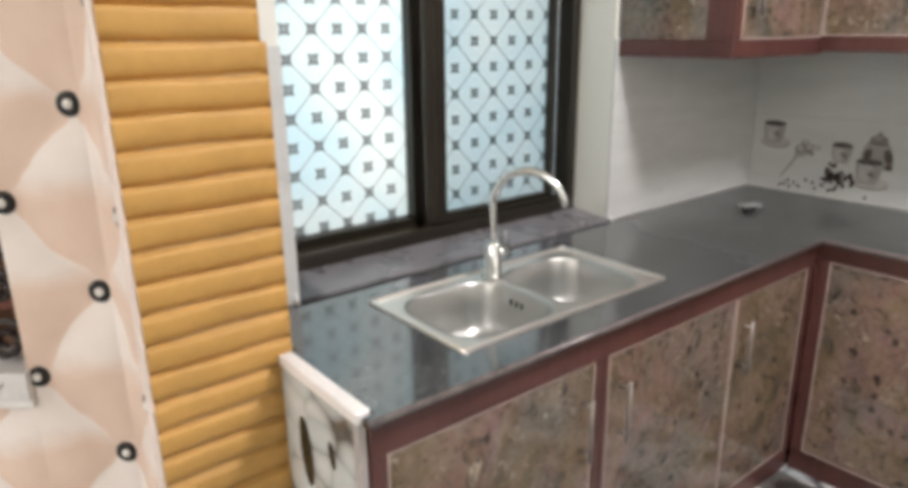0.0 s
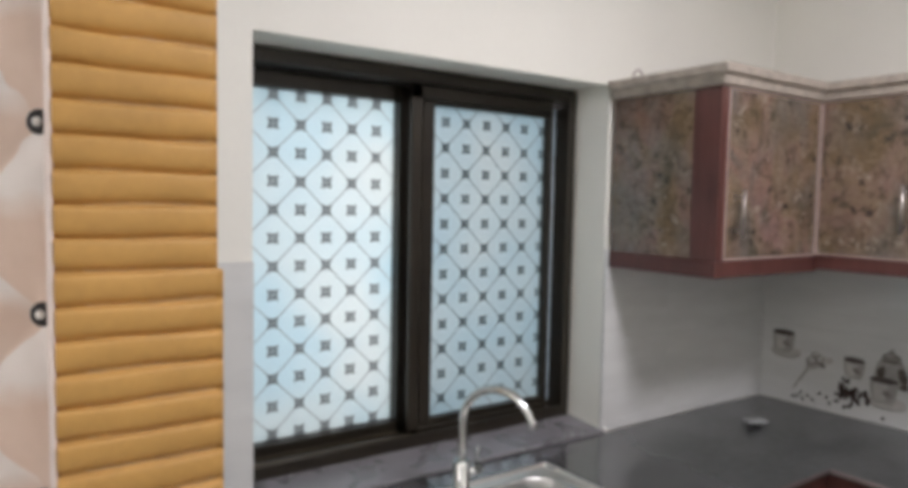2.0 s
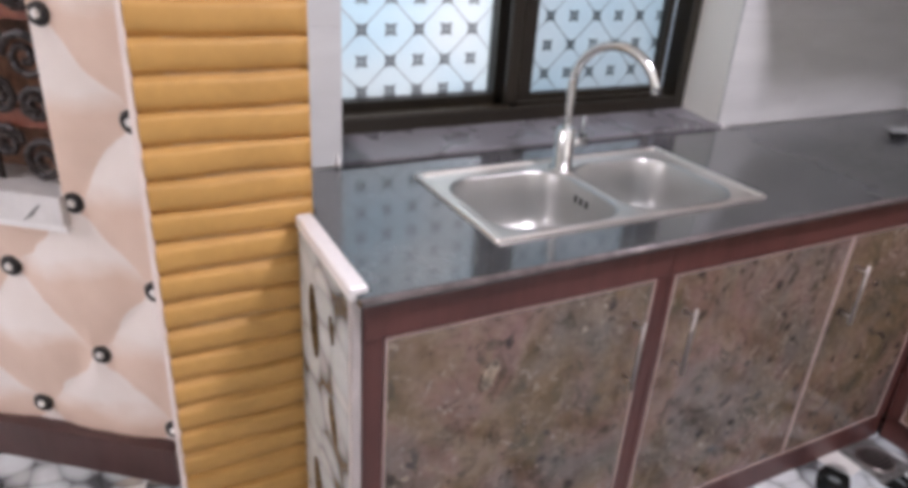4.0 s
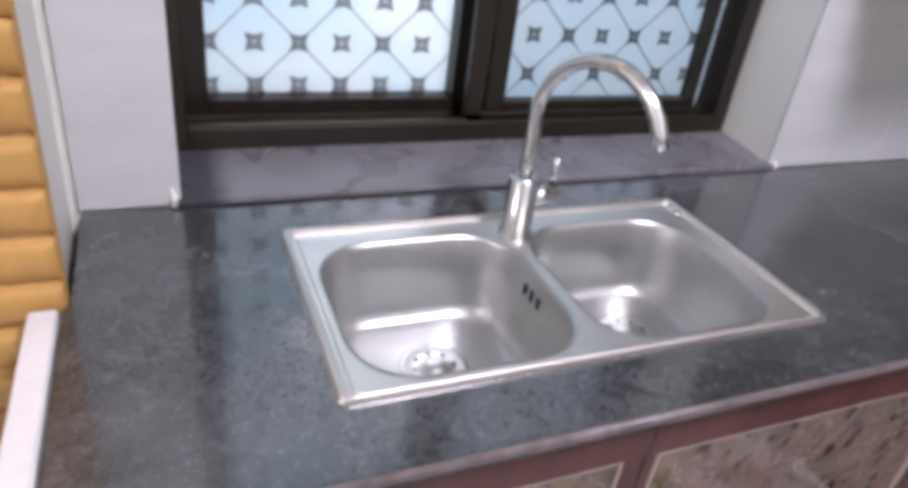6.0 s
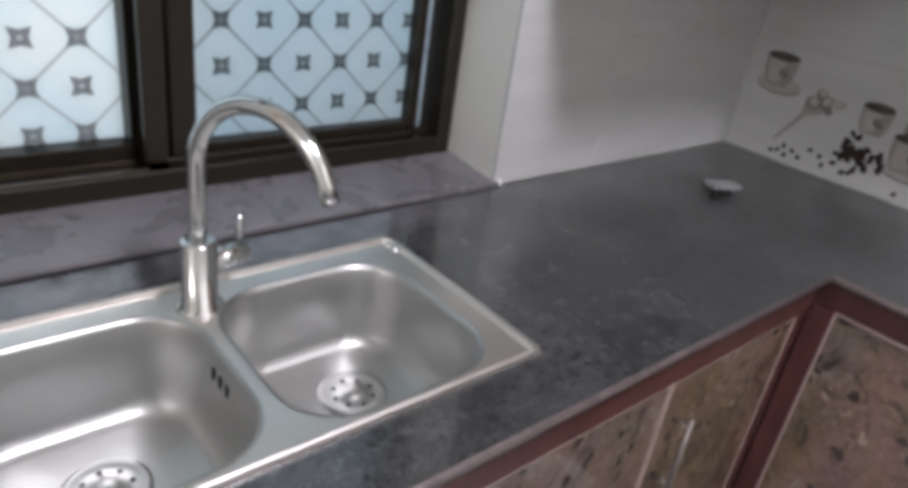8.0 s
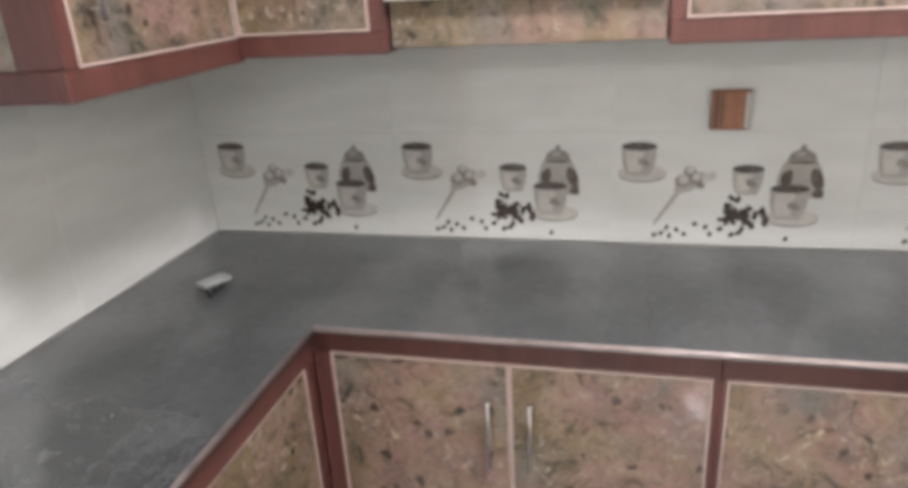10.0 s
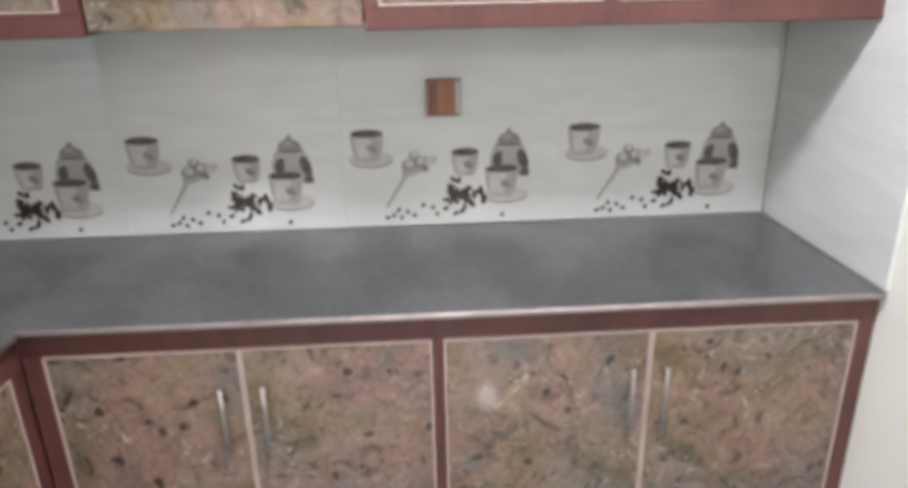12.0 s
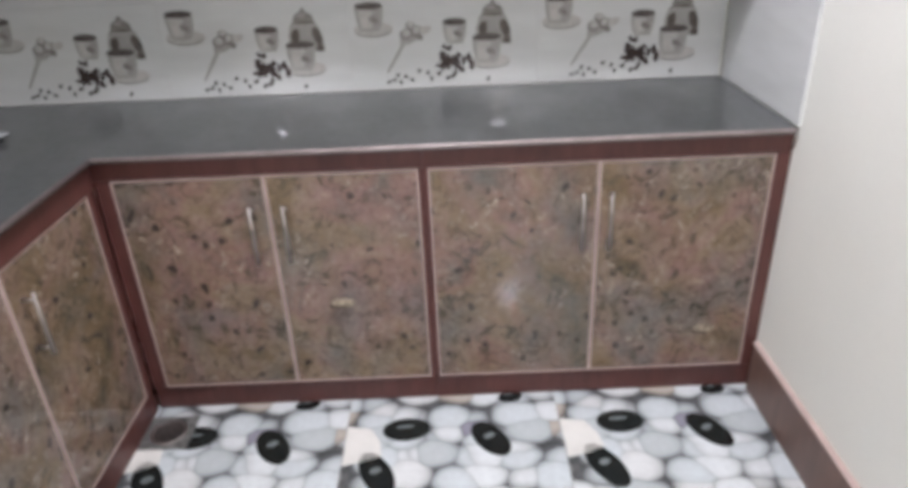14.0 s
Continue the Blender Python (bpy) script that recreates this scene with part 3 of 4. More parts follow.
# skirtings
tagged(mesh_object("baseboard", merged(slant_prism(0.0, 2.7, 0, 0.115, 0.016, -0.03)), DARK_SKIRT), "dark maroon skirting below the padded wall", "skirting", kind="structure")
sk = tagged(mesh_object("baseboard", boxes(((-4.0, S_WALL, 0), (FRONT_E - 0.03, S_WALL + 0.016, 0.172)), bevel=0.003), SKIRT_WOOD), "brown wooden skirting along the cream wall", "skirting", kind="structure")
part("skirting_cap", boxes(((-4.0, S_WALL, 0.1725), (FRONT_E - 0.03, S_WALL + 0.018, 0.182)), bevel=0.002), EDGING, sk, "pale top edge")

# grille window in the padded wall
grille = thing("grille_window", "ornate black iron grille over a carved brown panel with rust-red bars", "window")
part("back_panel", slant_prism(OPEN_S, OPEN_E, OPEN_Z0, OPEN_Z1, -0.15, -0.18), GRILLE_BACK, grille, "carved brown backing panel")
part("sill", slant_prism(OPEN_S - 0.005, OPEN_E, OPEN_Z0 - 0.07, OPEN_Z0, 0.004, -0.16), MARBLE, grille, "white marble sill")
part("sill_lip", slant_prism(OPEN_S - 0.008, OPEN_E, OPEN_Z0 - 0.088, OPEN_Z0 - 0.0705, 0.0, -0.03), TRIM_WHITE, grille)
part("crack", add_tube(bmesh.new(), [on_slant(0.299, 0.724, 0.0045), on_slant(0.276, 0.742, 0.0048), on_slant(0.253, 0.766, 0.0045)], [0.0012, 0.0030, 0.0014], 6), DARK_RING, grille, "short dark stroke on the sill front", True)
for k in range(6):
    z = OPEN_Z0 + 0.13 + 0.235 * k
    part("crossbar", slant_prism(OPEN_S, OPEN_E, z, z + 0.042, -0.07, -0.085), RUST, grille, "rust-red flat crossbar")


def scroll(s, z, size, flip):
    bm = bmesh.new()
    pts = []
    for k in range(26):
        a = k / 25 * 3.6 * math.pi
        r = size * (1 - k / 25 * 0.82)
        pts.append(on_slant(s + flip * r * math.cos(a), z + r * math.sin(a), -0.055 - 0.004 * (k % 2)))
    return add_tube(bm, pts, 0.009, 6)


for k in range(6):
    z = OPEN_Z0 + 0.035 + 0.235 * k
    for j in range(6):
        s = OPEN_S + 0.06 + 0.175 * j
        part("scroll", scroll(s, z + 0.02, 0.055, 1 if (j + k) % 2 else -1), IRON, grille)
        part("scroll", scroll(s + 0.085, z + 0.165, 0.045, -1 if (j + k) % 2 else 1), IRON, grille)
        part("scroll", scroll(s - 0.005, z + 0.150, 0.042, 1 if j % 2 else -1), IRON, grille)
        part("scroll", scroll(s + 0.088, z + 0.060, 0.040, 1 if k % 2 else -1), IRON, grille)
for j in range(7):
    s = OPEN_S + 0.015 + 0.165 * j
    part("upright_bar", slant_prism(s, s + 0.012, OPEN_Z0, OPEN_Z1, -0.058, -0.068), IRON, grille)

# kitchen window
win = thing("window_1", "dark bronze sliding window with patterned translucent film", "window", kind="structure")
fx0, fx1, fz0, fz1 = x0 + 0.003, x1 - 0.003, 0.886, z1 - 0.002
WY0, WY1 = 0.155, 0.318
LIP = fz0 + 0.046
part("window_frame", boxes(((fx0, WY0, fz0), (fx0 + 0.019, WY1, fz1)), ((fx1 - 0.034, WY0, fz0), (fx1, WY1, fz1)),
                           ((fx0 + 0.019, WY0, fz1 - 0.040), (fx1 - 0.034, WY1, fz1)), ((fx0 + 0.019, WY0, fz0), (fx1 - 0.034, WY0 + 0.012, LIP)),
                           ((fx0 + 0.019, WY0 + 0.012, fz0), (fx1 - 0.034, WY1, fz0 + 0.026)), bevel=0.003), ALU, win)
part("track", boxes(((fx0 + 0.020, WY0 + 0.001, LIP + 0.0005), (0.718, WY0 + 0.011, LIP + 0.006)), ((fx0 + 0.020, 0.176, fz0 + 0.0265), (fx1 - 0.035, 0.181, fz0 + 0.036)),
                    ((fx0 + 0.020, 0.2425, fz0 + 0.0265), (fx1 - 0.035, 0.2475, fz0 + 0.036)), bevel=0.001), TRACK, win, "olive bronze sliding track")


def sash(members, pane, y, film):
    """members: upright and level bars as (xa, xb, za, zb, ya, yb); pane: (xa, xb, za, zb) at depth y."""
    s = part("sash", boxes(*[((xa, ya, za), (xb, yb, zb)) for xa, xb, za, zb, ya, yb in members], bevel=0.0025), ALU, win)
    xa, xb, za, zb = pane
    part("pane", boxes(((xa - 0.004, y, za - 0.004), (xb + 0.004, y + 0.005, zb + 0.004))), film, s, "translucent film with squares and slanting lines")


SZ0, SZ1 = fz0 + 0.028, fz1 - 0.041
sash([(fx0 + 0.020, 0.246, SZ0, SZ1, 0.250, 0.300), (0.719, 0.777, SZ0, SZ1, 0.250, 0.300), (0.246, 0.719, SZ0, 0.950, 0.250, 0.300), (0.246, 0.719, 1.946, SZ1, 0.250, 0.300)],
     (0.246, 0.719, 0.950, 1.946), 0.290, FILM_A)
sash([(0.722, 0.760, SZ0, SZ1, 0.184, 0.200), (0.774, 0.818, SZ0, SZ1, 0.206, 0.241), (1.287, 1.309, SZ0, SZ1, 0.206, 0.241),
      (0.722, 1.287, SZ0, 0.940, 0.184, 0.200), (0.818, 1.287, SZ0, 0.955, 0.206, 0.241), (0.722, 1.287, 1.950, SZ1, 0.184, 0.200), (0.818, 1.287, 1.938, SZ1, 0.206, 0.241)],
     (0.818, 1.287, 0.955, 1.938), 0.234, FILM_B)
part("pane", boxes(((0.779, 0.262, SZ0 + 0.02), (0.800, 0.266, SZ1 - 0.02))), FILM_A, win, "pale strip of film between the sashes")
part("pane", boxes(((1.3095, 0.225, SZ0 + 0.02), (1.3340, 0.229, SZ1 - 0.02))), CLEAR_STRIP, win, "pale strip beside the sash")
def sloped_sill():
    bm = bmesh.new()
    prof = ((-0.006, TOP + 0.0006), (-0.006, TOP + 0.008), (-0.001, TOP + 0.0105), (0.1545, 0.8945), (0.1545, TOP + 0.0006))
    rows = [[bm.verts.new((x, y, z)) for y, z in prof] for x in (x0 - 0.006, 0.62, 1.02, x1 + 0.012)]
    for a, b in zip(rows, rows[1:]):
        for k in range(5):
            bm.faces.new((a[k], b[k], b[(k + 1) % 5], a[(k + 1) % 5]))
    bm.faces.new(rows[0])
    bm.faces.new(rows[-1])
    return bm


part("window_sill", sloped_sill(), DUSTY, win, "sloping dusty grey granite sill")
part("sill_joint", boxes(((x0 - 0.004, -0.0140, TOP + 0.0006), (1.21, -0.0062, TOP + 0.0016))), DARK_HOLE, win, "dark open joint along the sill")
for xc, h in ((x0 - 0.012, 0.030), (x1 + 0.016, 0.016)):
    part("caulk", add_tube(bmesh.new(), [(xc, -0.004, TOP + 0.001), (xc + 0.002, -0.003, TOP + h * 0.5), (xc - 0.001, 0.001, TOP + h)], [0.007, 0.005, 0.002], 8), TRIM_WHITE, win, "pale caulk lump", True)
part("sill_base", boxes(((x0, 0.1555, TOP + 0.0006), (x1, 0.335, 0.8855))), ALU, win)
tagged(mesh_object("backdrop", boxes(((-0.6, 1.5, 0), (2.4, 1.55, 2.8))), CREAM), "pale wall outside the window", "backdrop", kind="structure")

SEAM = -1.33


# worktop
def slab(cells):
    bm = bmesh.new()
    cache = {}

    def vert(x, y):
        key = (round(x, 4), round(y, 4))
        if key not in cache:
            cache[key] = bm.verts.new((x, y, TOP))
        return cache[key]

    for xa, xb, ya, yb in cells:
        bm.faces.new((vert(xa, ya), vert(xb, ya), vert(xb, yb), vert(xa, yb)))
    r = bmesh.ops.extrude_face_region(bm, geom=list(bm.faces))
    for v in [g for g in r["geom"] if isinstance(g, bmesh.types.BMVert)]:
        v.co.z -= 0.016
    bmesh.ops.recalc_face_normals(bm, faces=bm.faces)
    rim = [e for e in bm.edges if len(e.link_faces) == 2 and abs(e.calc_face_angle(0)) > 1.2 and all(v.co.z > TOP - 0.001 for v in e.verts) and not all(abs(v.co.y - SEAM) < 0.003 for v in e.verts)]
    bmesh.ops.bevel(bm, geom=rim, offset=0.004, segments=2, affect="EDGES")
    return bm


XS = [0.012, 0.034, 0.044, 0.330, 1.008, EDGE_E]
YS = [EDGE_N, -0.566, -0.470, -0.242, -0.126, 0.0]
cells = [(XS[i], XS[i + 1], YS[j], YS[j + 1]) for i in range(5) for j in range(5)
         if not (i == 0 and j >= 1) and not (i == 1 and j >= 3) and not (i == 3 and j in (2, 3))]
cells += [(EDGE_E, E_WALL, YS[j], YS[j + 1]) for j in range(5)] + [(EDGE_E, E_WALL, SEAM, EDGE_N)]
worktop = thing("worktop", "polished dark grey granite worktop, L-shaped, with a sink cut-out", "worktop")
part("slab", slab(cells), GRANITE, worktop, "granite slab with sink cut-out")
part("slab", slab([(EDGE_E, E_WALL, S_WALL + 0.009, SEAM - 0.0006)]), GRANITE, worktop)
tagged(mesh_object("edge_trim", boxes(((0.002, -0.565, TOP - 0.017), (0.0335, -0.2555, TOP + 0.008)), bevel=0.003), TRIM_WHITE), "white trim strip on the worktop end", "trim")


# cabinets
def handle(parent, place, z0h=0.53, z1h=0.695):
    """A slim upright bar pull on two short posts; place(out, z) gives points."""
    bm = bmesh.new()
    add_tube(bm, [place(0.030, z0h), place(0.030, z1h)], 0.0052, 8)
    for z in (z0h + 0.018, z1h - 0.018):
        add_tube(bm, [place(0.0, z), place(0.030, z)], 0.004, 8)
    part("handle", bm, HANDLE, parent, "slim satin chrome bar handle", True)


def door_leaf(parent, axis, a, b, za, zb, front, handle_at=None, hz=(0.53, 0.695)):
    """A laminate leaf with a pale edge band. axis 'n' faces south, 'e' faces west."""
    t = 0.018

    def span(a0, b0, z0_, z1_, f, th):
        if axis == "n":
            return (a0, f - th, z0_), (b0, f, z1_)
        return (f - th, min(a0, b0), z0_), (f, max(a0, b0), z1_)

    lo, hi = min(a, b), max(a, b)
    e = 0.0038
    leaf = part("door", boxes(span(lo + e, hi - e, za + e, zb - e, front, t), bevel=0.0015), LAMINATE, parent, "stone-print laminate door")
    band = bmesh.new()
    for q in ((lo, lo + e, za, zb), (hi - e, hi, za, zb), (lo + e, hi - e, za, za + e), (lo + e, hi - e, zb - e, zb)):
        add_box(band, *span(*q, front, t + 0.0015))
    part("edge_band", band, EDGING, leaf, "pale pinkish edge band")
    if handle_at is not None:
        if axis == "n":
            handle(leaf, lambda o, z: (handle_at, front - t - o, z), *hz)
        else:
            handle(leaf, lambda o, z: (front - t - o, handle_at, z), *hz)
    return leaf


def shell_print(leaf, axis, at, z, face, turn=0.0, size=0.038):
    """A pale printed shell with a dark underside on a laminate front."""
    def sheet(name, outlines, lift, material):
        bm = bmesh.new()
        for pts in outlines:
            bm.faces.new([bm.verts.new((at + u, face - lift, z + w) if axis == "n" else (face - lift, at - u, z + w)) for u, w in pts])
        part(name, bm, material, leaf)
    fan = [(0.95, 0.05), (0.80, 0.30), (0.45, 0.34), (0.20, 0.50), (-0.15, 0.42), (-0.50, 0.46), (-0.80, 0.22), (-0.92, -0.10), (-0.55, -0.30), (-0.10, -0.26), (0.35, -0.38), (0.75, -0.22)]
    fan = [(u * math.cos(turn) - w * math.sin(turn), u * math.sin(turn) + w * math.cos(turn)) for u, w in fan]
    sheet("printed_shell_shade", [[(size * (u * 0.9 - 0.22), size * (w * 0.85 - 0.20)) for u, w in fan]], 0.0004, SHELL_DARK)
    sheet("printed_shell", [[(size * u, size * w) for u, w in fan]], 0.0007, SHELL)


BASE_TOP = TOP - 0.0165
# nosing under the worktop edge: highlight painted in pale, fainter on the north run
NOSING = paint("highlit_nosing", (0.31, 0.255, 0.245), 0.28, 0.18, 12)
NOSING_DARK = paint("dim_highlit_nosing", (0.165, 0.135, 0.130), 0.3, 0.30, 22)
part("nosing", add_tube(bmesh.new(), [(0.014, EDGE_N + 0.004, TOP - 0.0075), (EDGE_E + 0.003, EDGE_N + 0.004, TOP - 0.0075)], 0.0068, 8), NOSING_DARK, worktop, "grey rounded nosing with a fainter painted highlight", True)
part("nosing", add_tube(bmesh.new(), [(EDGE_E + 0.003, EDGE_N + 0.0105, TOP - 0.0075), (EDGE_E + 0.003, S_WALL + 0.010, TOP - 0.0075)], 0.0068, 8), NOSING, worktop, "rounded nosing with a pale painted highlight", True)
# north run: one carcass per unit
def base_unit_n(xa, xb, doors, label, left_post=0.0, right_post=0.0):
    c = thing("base_cabinet", label, "cabinet", "base cabinets")
    part("carcass", boxes(((xa, FRONT_N, 0.002), (xb, -0.001, 0.60)), ((xa, FRONT_N, 0.60), (xb, FRONT_N + 0.02, BASE_TOP - 0.002))), REDWOOD, c)
    part("top_rail", boxes(((xa, FRONT_N - 0.024, 0.775), (xb, FRONT_N - 0.0005, BASE_TOP)), bevel=0.002), REDWOOD, c, "red-brown wooden top rail")
    part("plinth", boxes(((xa, FRONT_N - 0.018, 0.002), (xb, FRONT_N - 0.0005, 0.088)), bevel=0.002), REDWOOD, c, "red-brown wooden plinth")
    if left_post:
        part("stile", boxes(((xa, FRONT_N - 0.020, 0.0885), (xa + left_post, FRONT_N - 0.0005, 0.7745)), bevel=0.002), REDWOOD, c)
    if right_post:
        part("stile", boxes(((xb - right_post, FRONT_N - 0.020, 0.0885), (xb, FRONT_N - 0.0005, 0.7745)), bevel=0.002), REDWOOD, c)
    for d in doors:
        leaf = door_leaf(c, "n", d[0], d[1], 0.092, 0.772, FRONT_N - 0.001, d[2])
        if len(d) > 3:
            shell_print(leaf, "n", d[3], d[4], FRONT_N - 0.019, 1.25)
    return c


base_unit_n(0.0245, 0.682, [(0.064, 0.650, 0.612, 0.278, 0.640)], "stone-print base cabinet under the sink with one door", 0.038, 0.030)
base_unit_n(0.6825, FRONT_E - 0.02, [(0.702, 1.274, 0.752), (1.278, 1.700, 1.324)], "stone-print base cabinet with two doors and chrome handles", 0.018, 0.044)


def base_unit_e(ya, yb, doors, label, post_a, post_b):
    c = thing("base_cabinet", label, "cabinet", "base cabinets")
    part("carcass", boxes(((FRONT_E, yb, 0.002), (E_WALL - 0.001, ya, 0.80)), ((FRONT_E, yb, 0.80), (FRONT_E + 0.02, ya, BASE_TOP - 0.002))), REDWOOD, c)
    part("top_rail", boxes(((FRONT_E - 0.020, yb, 0.795), (FRONT_E - 0.0005, ya, BASE_TOP)), bevel=0.002), REDWOOD, c, "red-brown wooden top rail")
    part("plinth", boxes(((FRONT_E - 0.010, yb, 0.002), (FRONT_E - 0.0005, ya, 0.088)), bevel=0.002), REDWOOD, c, "red-brown wooden plinth")
    part("stile", boxes(((FRONT_E - 0.020, ya - post_a, 0.0885), (FRONT_E - 0.0005, ya, 0.7945)), bevel=0.002), REDWOOD, c)
    part("stile", boxes(((FRONT_E - 0.020, yb, 0.0885), (FRONT_E - 0.0005, yb + post_b, 0.7945)), bevel=0.002), REDWOOD, c)
    for d in doors:
        leaf = door_leaf(c, "e", d[0], d[1], 0.092, 0.792, FRONT_E - 0.001, d[2], (0.535, 0.71))
        if len(d) > 3:
            shell_print(leaf, "e", d[3], d[4], FRONT_E - 0.019)
    return c


base_unit_e(-0.567, -1.4685, [(-0.612, -1.029, -0.985), (-1.032, -1.455, -1.078, -1.205, 0.376)], "stone-print corner base cabinet with two doors", 0.043, 0.011)
base_unit_e(-1.469, S_WALL + 0.002, [(-1.482, -1.952, -1.908), (-1.955, -2.432, -1.986, -2.300, 0.232)], "glossy stone-print base cabinet with two doors beside the wall", 0.011, 0.038)

# worktop end panel clad with pebble tiles
endp = thing("end_panel", "pebble-print tiled panel closing the cabinet end", "panel")
for za, zb in ((0.002, 0.42), (0.4225, TOP - 0.018)):
    t = part("tile", boxes(((0, 0, 0), (zb - za, -0.256 - FRONT_N - 0.002, 0.018)), bevel=0.001), PEBBLE, endp)
    t.matrix_local = Matrix.Translation((0.024, FRONT_N + 0.002, za)) @ Matrix.Rotation(radians(-90), 4, "Y")
    for u, v, a, b, turn in ((0.27, 0.195, 0.080, 0.027, 0.1), (0.315, 0.085, 0.030, 0.012, 0.2), (0.11, 0.085, 0.052, 0.020, 0.3)):
        bm = bmesh.new()
        bm.faces.new([bm.verts.new((x, y, 0.0186)) for x, y in oval(u, v, a, b, 20, turn)])
        part("black_pebble", bm, BLACK_STONE, t)
part("end_post", boxes(((0.006, FRONT_N - 0.018, 0.002), (0.0235, FRONT_N + 0.0015, TOP - 0.018)), bevel=0.002), POST_GREY, endp, "taupe grey edge strip")

# wall cabinets
UX, UY, UD = 1.386, -0.39, 1.930
U0, U1 = 1.485, 1.985
un = thing("wall_cabinet", "stone-print wall cabinet with red-brown frame beside the window", "cabinet", "wall cabinets")
part("carcass", boxes(((UX + 0.004, UY + 0.001, U0 - 0.045), (E_WALL, -0.001, U1 + 0.004))), REDWOOD, un)
part("side_panel", boxes(((UX, -0.315, U0 + 0.003), (UX + 0.0035, -0.001, U1)), bevel=0.001), LAMINATE, un, "stone-print side panel")
part("side_stile", boxes(((UX - 0.002, UY - 0.018, U0 + 0.003), (UX + 0.0035, -0.3155, U1)), bevel=0.001), REDWOOD, un)
part("bottom_rail", boxes(((UX - 0.004, UY - 0.018, U0 - 0.050), (UD - 0.001, UY + 0.0005, U0)), ((UX - 0.004, UY + 0.001, U0 - 0.050), (UX + 0.0035, -0.001, U0)), bevel=0.002), REDWOOD, un, "red-brown bottom rail")
part("front_stile", boxes(((UX + 0.004, UY - 0.018, U0 + 0.0005), (UX + 0.028, UY + 0.0005, U1))), REDWOOD, un)
door_leaf(un, "n", UX + 0.030, UD - 0.022, U0 + 0.003, U1, UY, 1.462, (1.555, 1.69))


def crown(pts):
    """A stepped cornice strip swept along the cabinet tops."""
    bm = bmesh.new()
    prof = ((0.0, 0.0), (0.012, 0.004), (0.016, 0.026), (0.030, 0.034), (0.034, 0.056), (-0.02, 0.056), (-0.02, 0.0))
    rows = [[bm.verts.new((x + nx * o, y + ny * o, U1 + 0.001 + h)) for o, h in prof] for x, y, nx, ny in pts]
    for a, b in zip(rows, rows[1:]):
        for k in range(len(prof)):
            k2 = (k + 1) % len(prof)
            bm.faces.new((a[k], b[k], b[k2], a[k2]))
    bm.faces.new(rows[0])
    bm.faces.new(rows[-1])
    return bm


CROWN = paint("grey_brown_cornice", (0.42, 0.37, 0.315), 0.4, 0.15, 25)
tagged(mesh_object("cornice", crown([(UX, -0.001, -1, 0), (UX, UY - 0.018, -1, -1), (UD - 0.018, UY - 0.018, -1, -1), (UD - 0.018, S_WALL + 0.002, -1, 0)]), CROWN),
       "grey-brown moulded cornice along the wall cabinets", "cornice")


cable = thing("cable", "short loop of grey cable on top of the wall cabinet", "cable")
part("loop", add_tube(bmesh.new(), [(1.418, -0.050, 1.9935), (1.414, -0.050, 2.040), (1.420, -0.052, 2.072), (1.434, -0.055, 2.084), (1.449, -0.058, 2.073), (1.456, -0.060, 2.040), (1.458, -0.060, 1.9935)], 0.0042, 8), POST_GREY, cable, "", True)


def wall_unit_e(ya, yb, doors, label, stiles):
    c = thing("wall_cabinet", label, "cabinet", "wall cabinets")
    part("carcass", boxes(((UD, yb, U0 - 0.040), (E_WALL - 0.001, ya, U1))), REDWOOD, c)
    part("bottom_rail", boxes(((UD - 0.018, yb, U0 - 0.042), (UD - 0.0005, ya, U0 + 0.005)), bevel=0.002), REDWOOD, c, "red-brown bottom rail")
    for sa, sb in stiles:
        part("stile", boxes(((UD - 0.018, min(sa, sb), U0 + 0.0055), (UD - 0.0005, max(sa, sb), U1))), REDWOOD, c)
    for a, b, h, *shell in doors:
        leaf = door_leaf(c, "e", a, b, U0 + 0.007, U1, UD - 0.001, h, (1.575, 1.715))
        if shell:
            shell_print(leaf, "e", *shell, UD - 0.019, 1.7)
    return c


wall_unit_e(UY - 0.019, -0.7635, [(-0.412, -0.722, -0.675)], "stone-print wall cabinet in the corner with one door", [(-0.724, -0.7635)])
wall_unit_e(-1.341, S_WALL + 0.010, [(-1.372, -1.843, -1.80, -1.556, 1.581), (-1.881, -2.40, -1.925)], "stone-print wall cabinet with two doors and chrome handles",
            [(-1.341, -1.370), (-1.845, -1.879), (-2.402, S_WALL + 0.010)])
hood = thing("cooker_hood", "built-in cooker hood faced in stone-print laminate with a white slide rail", "cooker hood")
part("hood_body", boxes(((UD, -1.3405, 1.46), (E_WALL - 0.001, -0.764, U1)), bevel=0.002), REDWOOD, hood)
part("upper_front", boxes(((UD - 0.020, -1.336, 1.586), (UD - 0.0005, -0.768, U1)), bevel=0.002), LAMINATE, hood, "stone-print upper front")
part("lower_front", boxes(((UD - 0.008, -1.336, 1.452), (UD - 0.0005, -0.768, 1.548)), bevel=0.002), LAMINATE, hood, "stone-print lower front")
part("slide_rail", boxes(((UD - 0.040, -1.334, 1.550), (UD - 0.0005, -0.766, 1.568)), ((UD - 0.034, -1.334, 1.5685), (UD - 0.0005, -0.766, 1.584)), bevel=0.003), RAIL_WHITE, hood, "white slide rail")

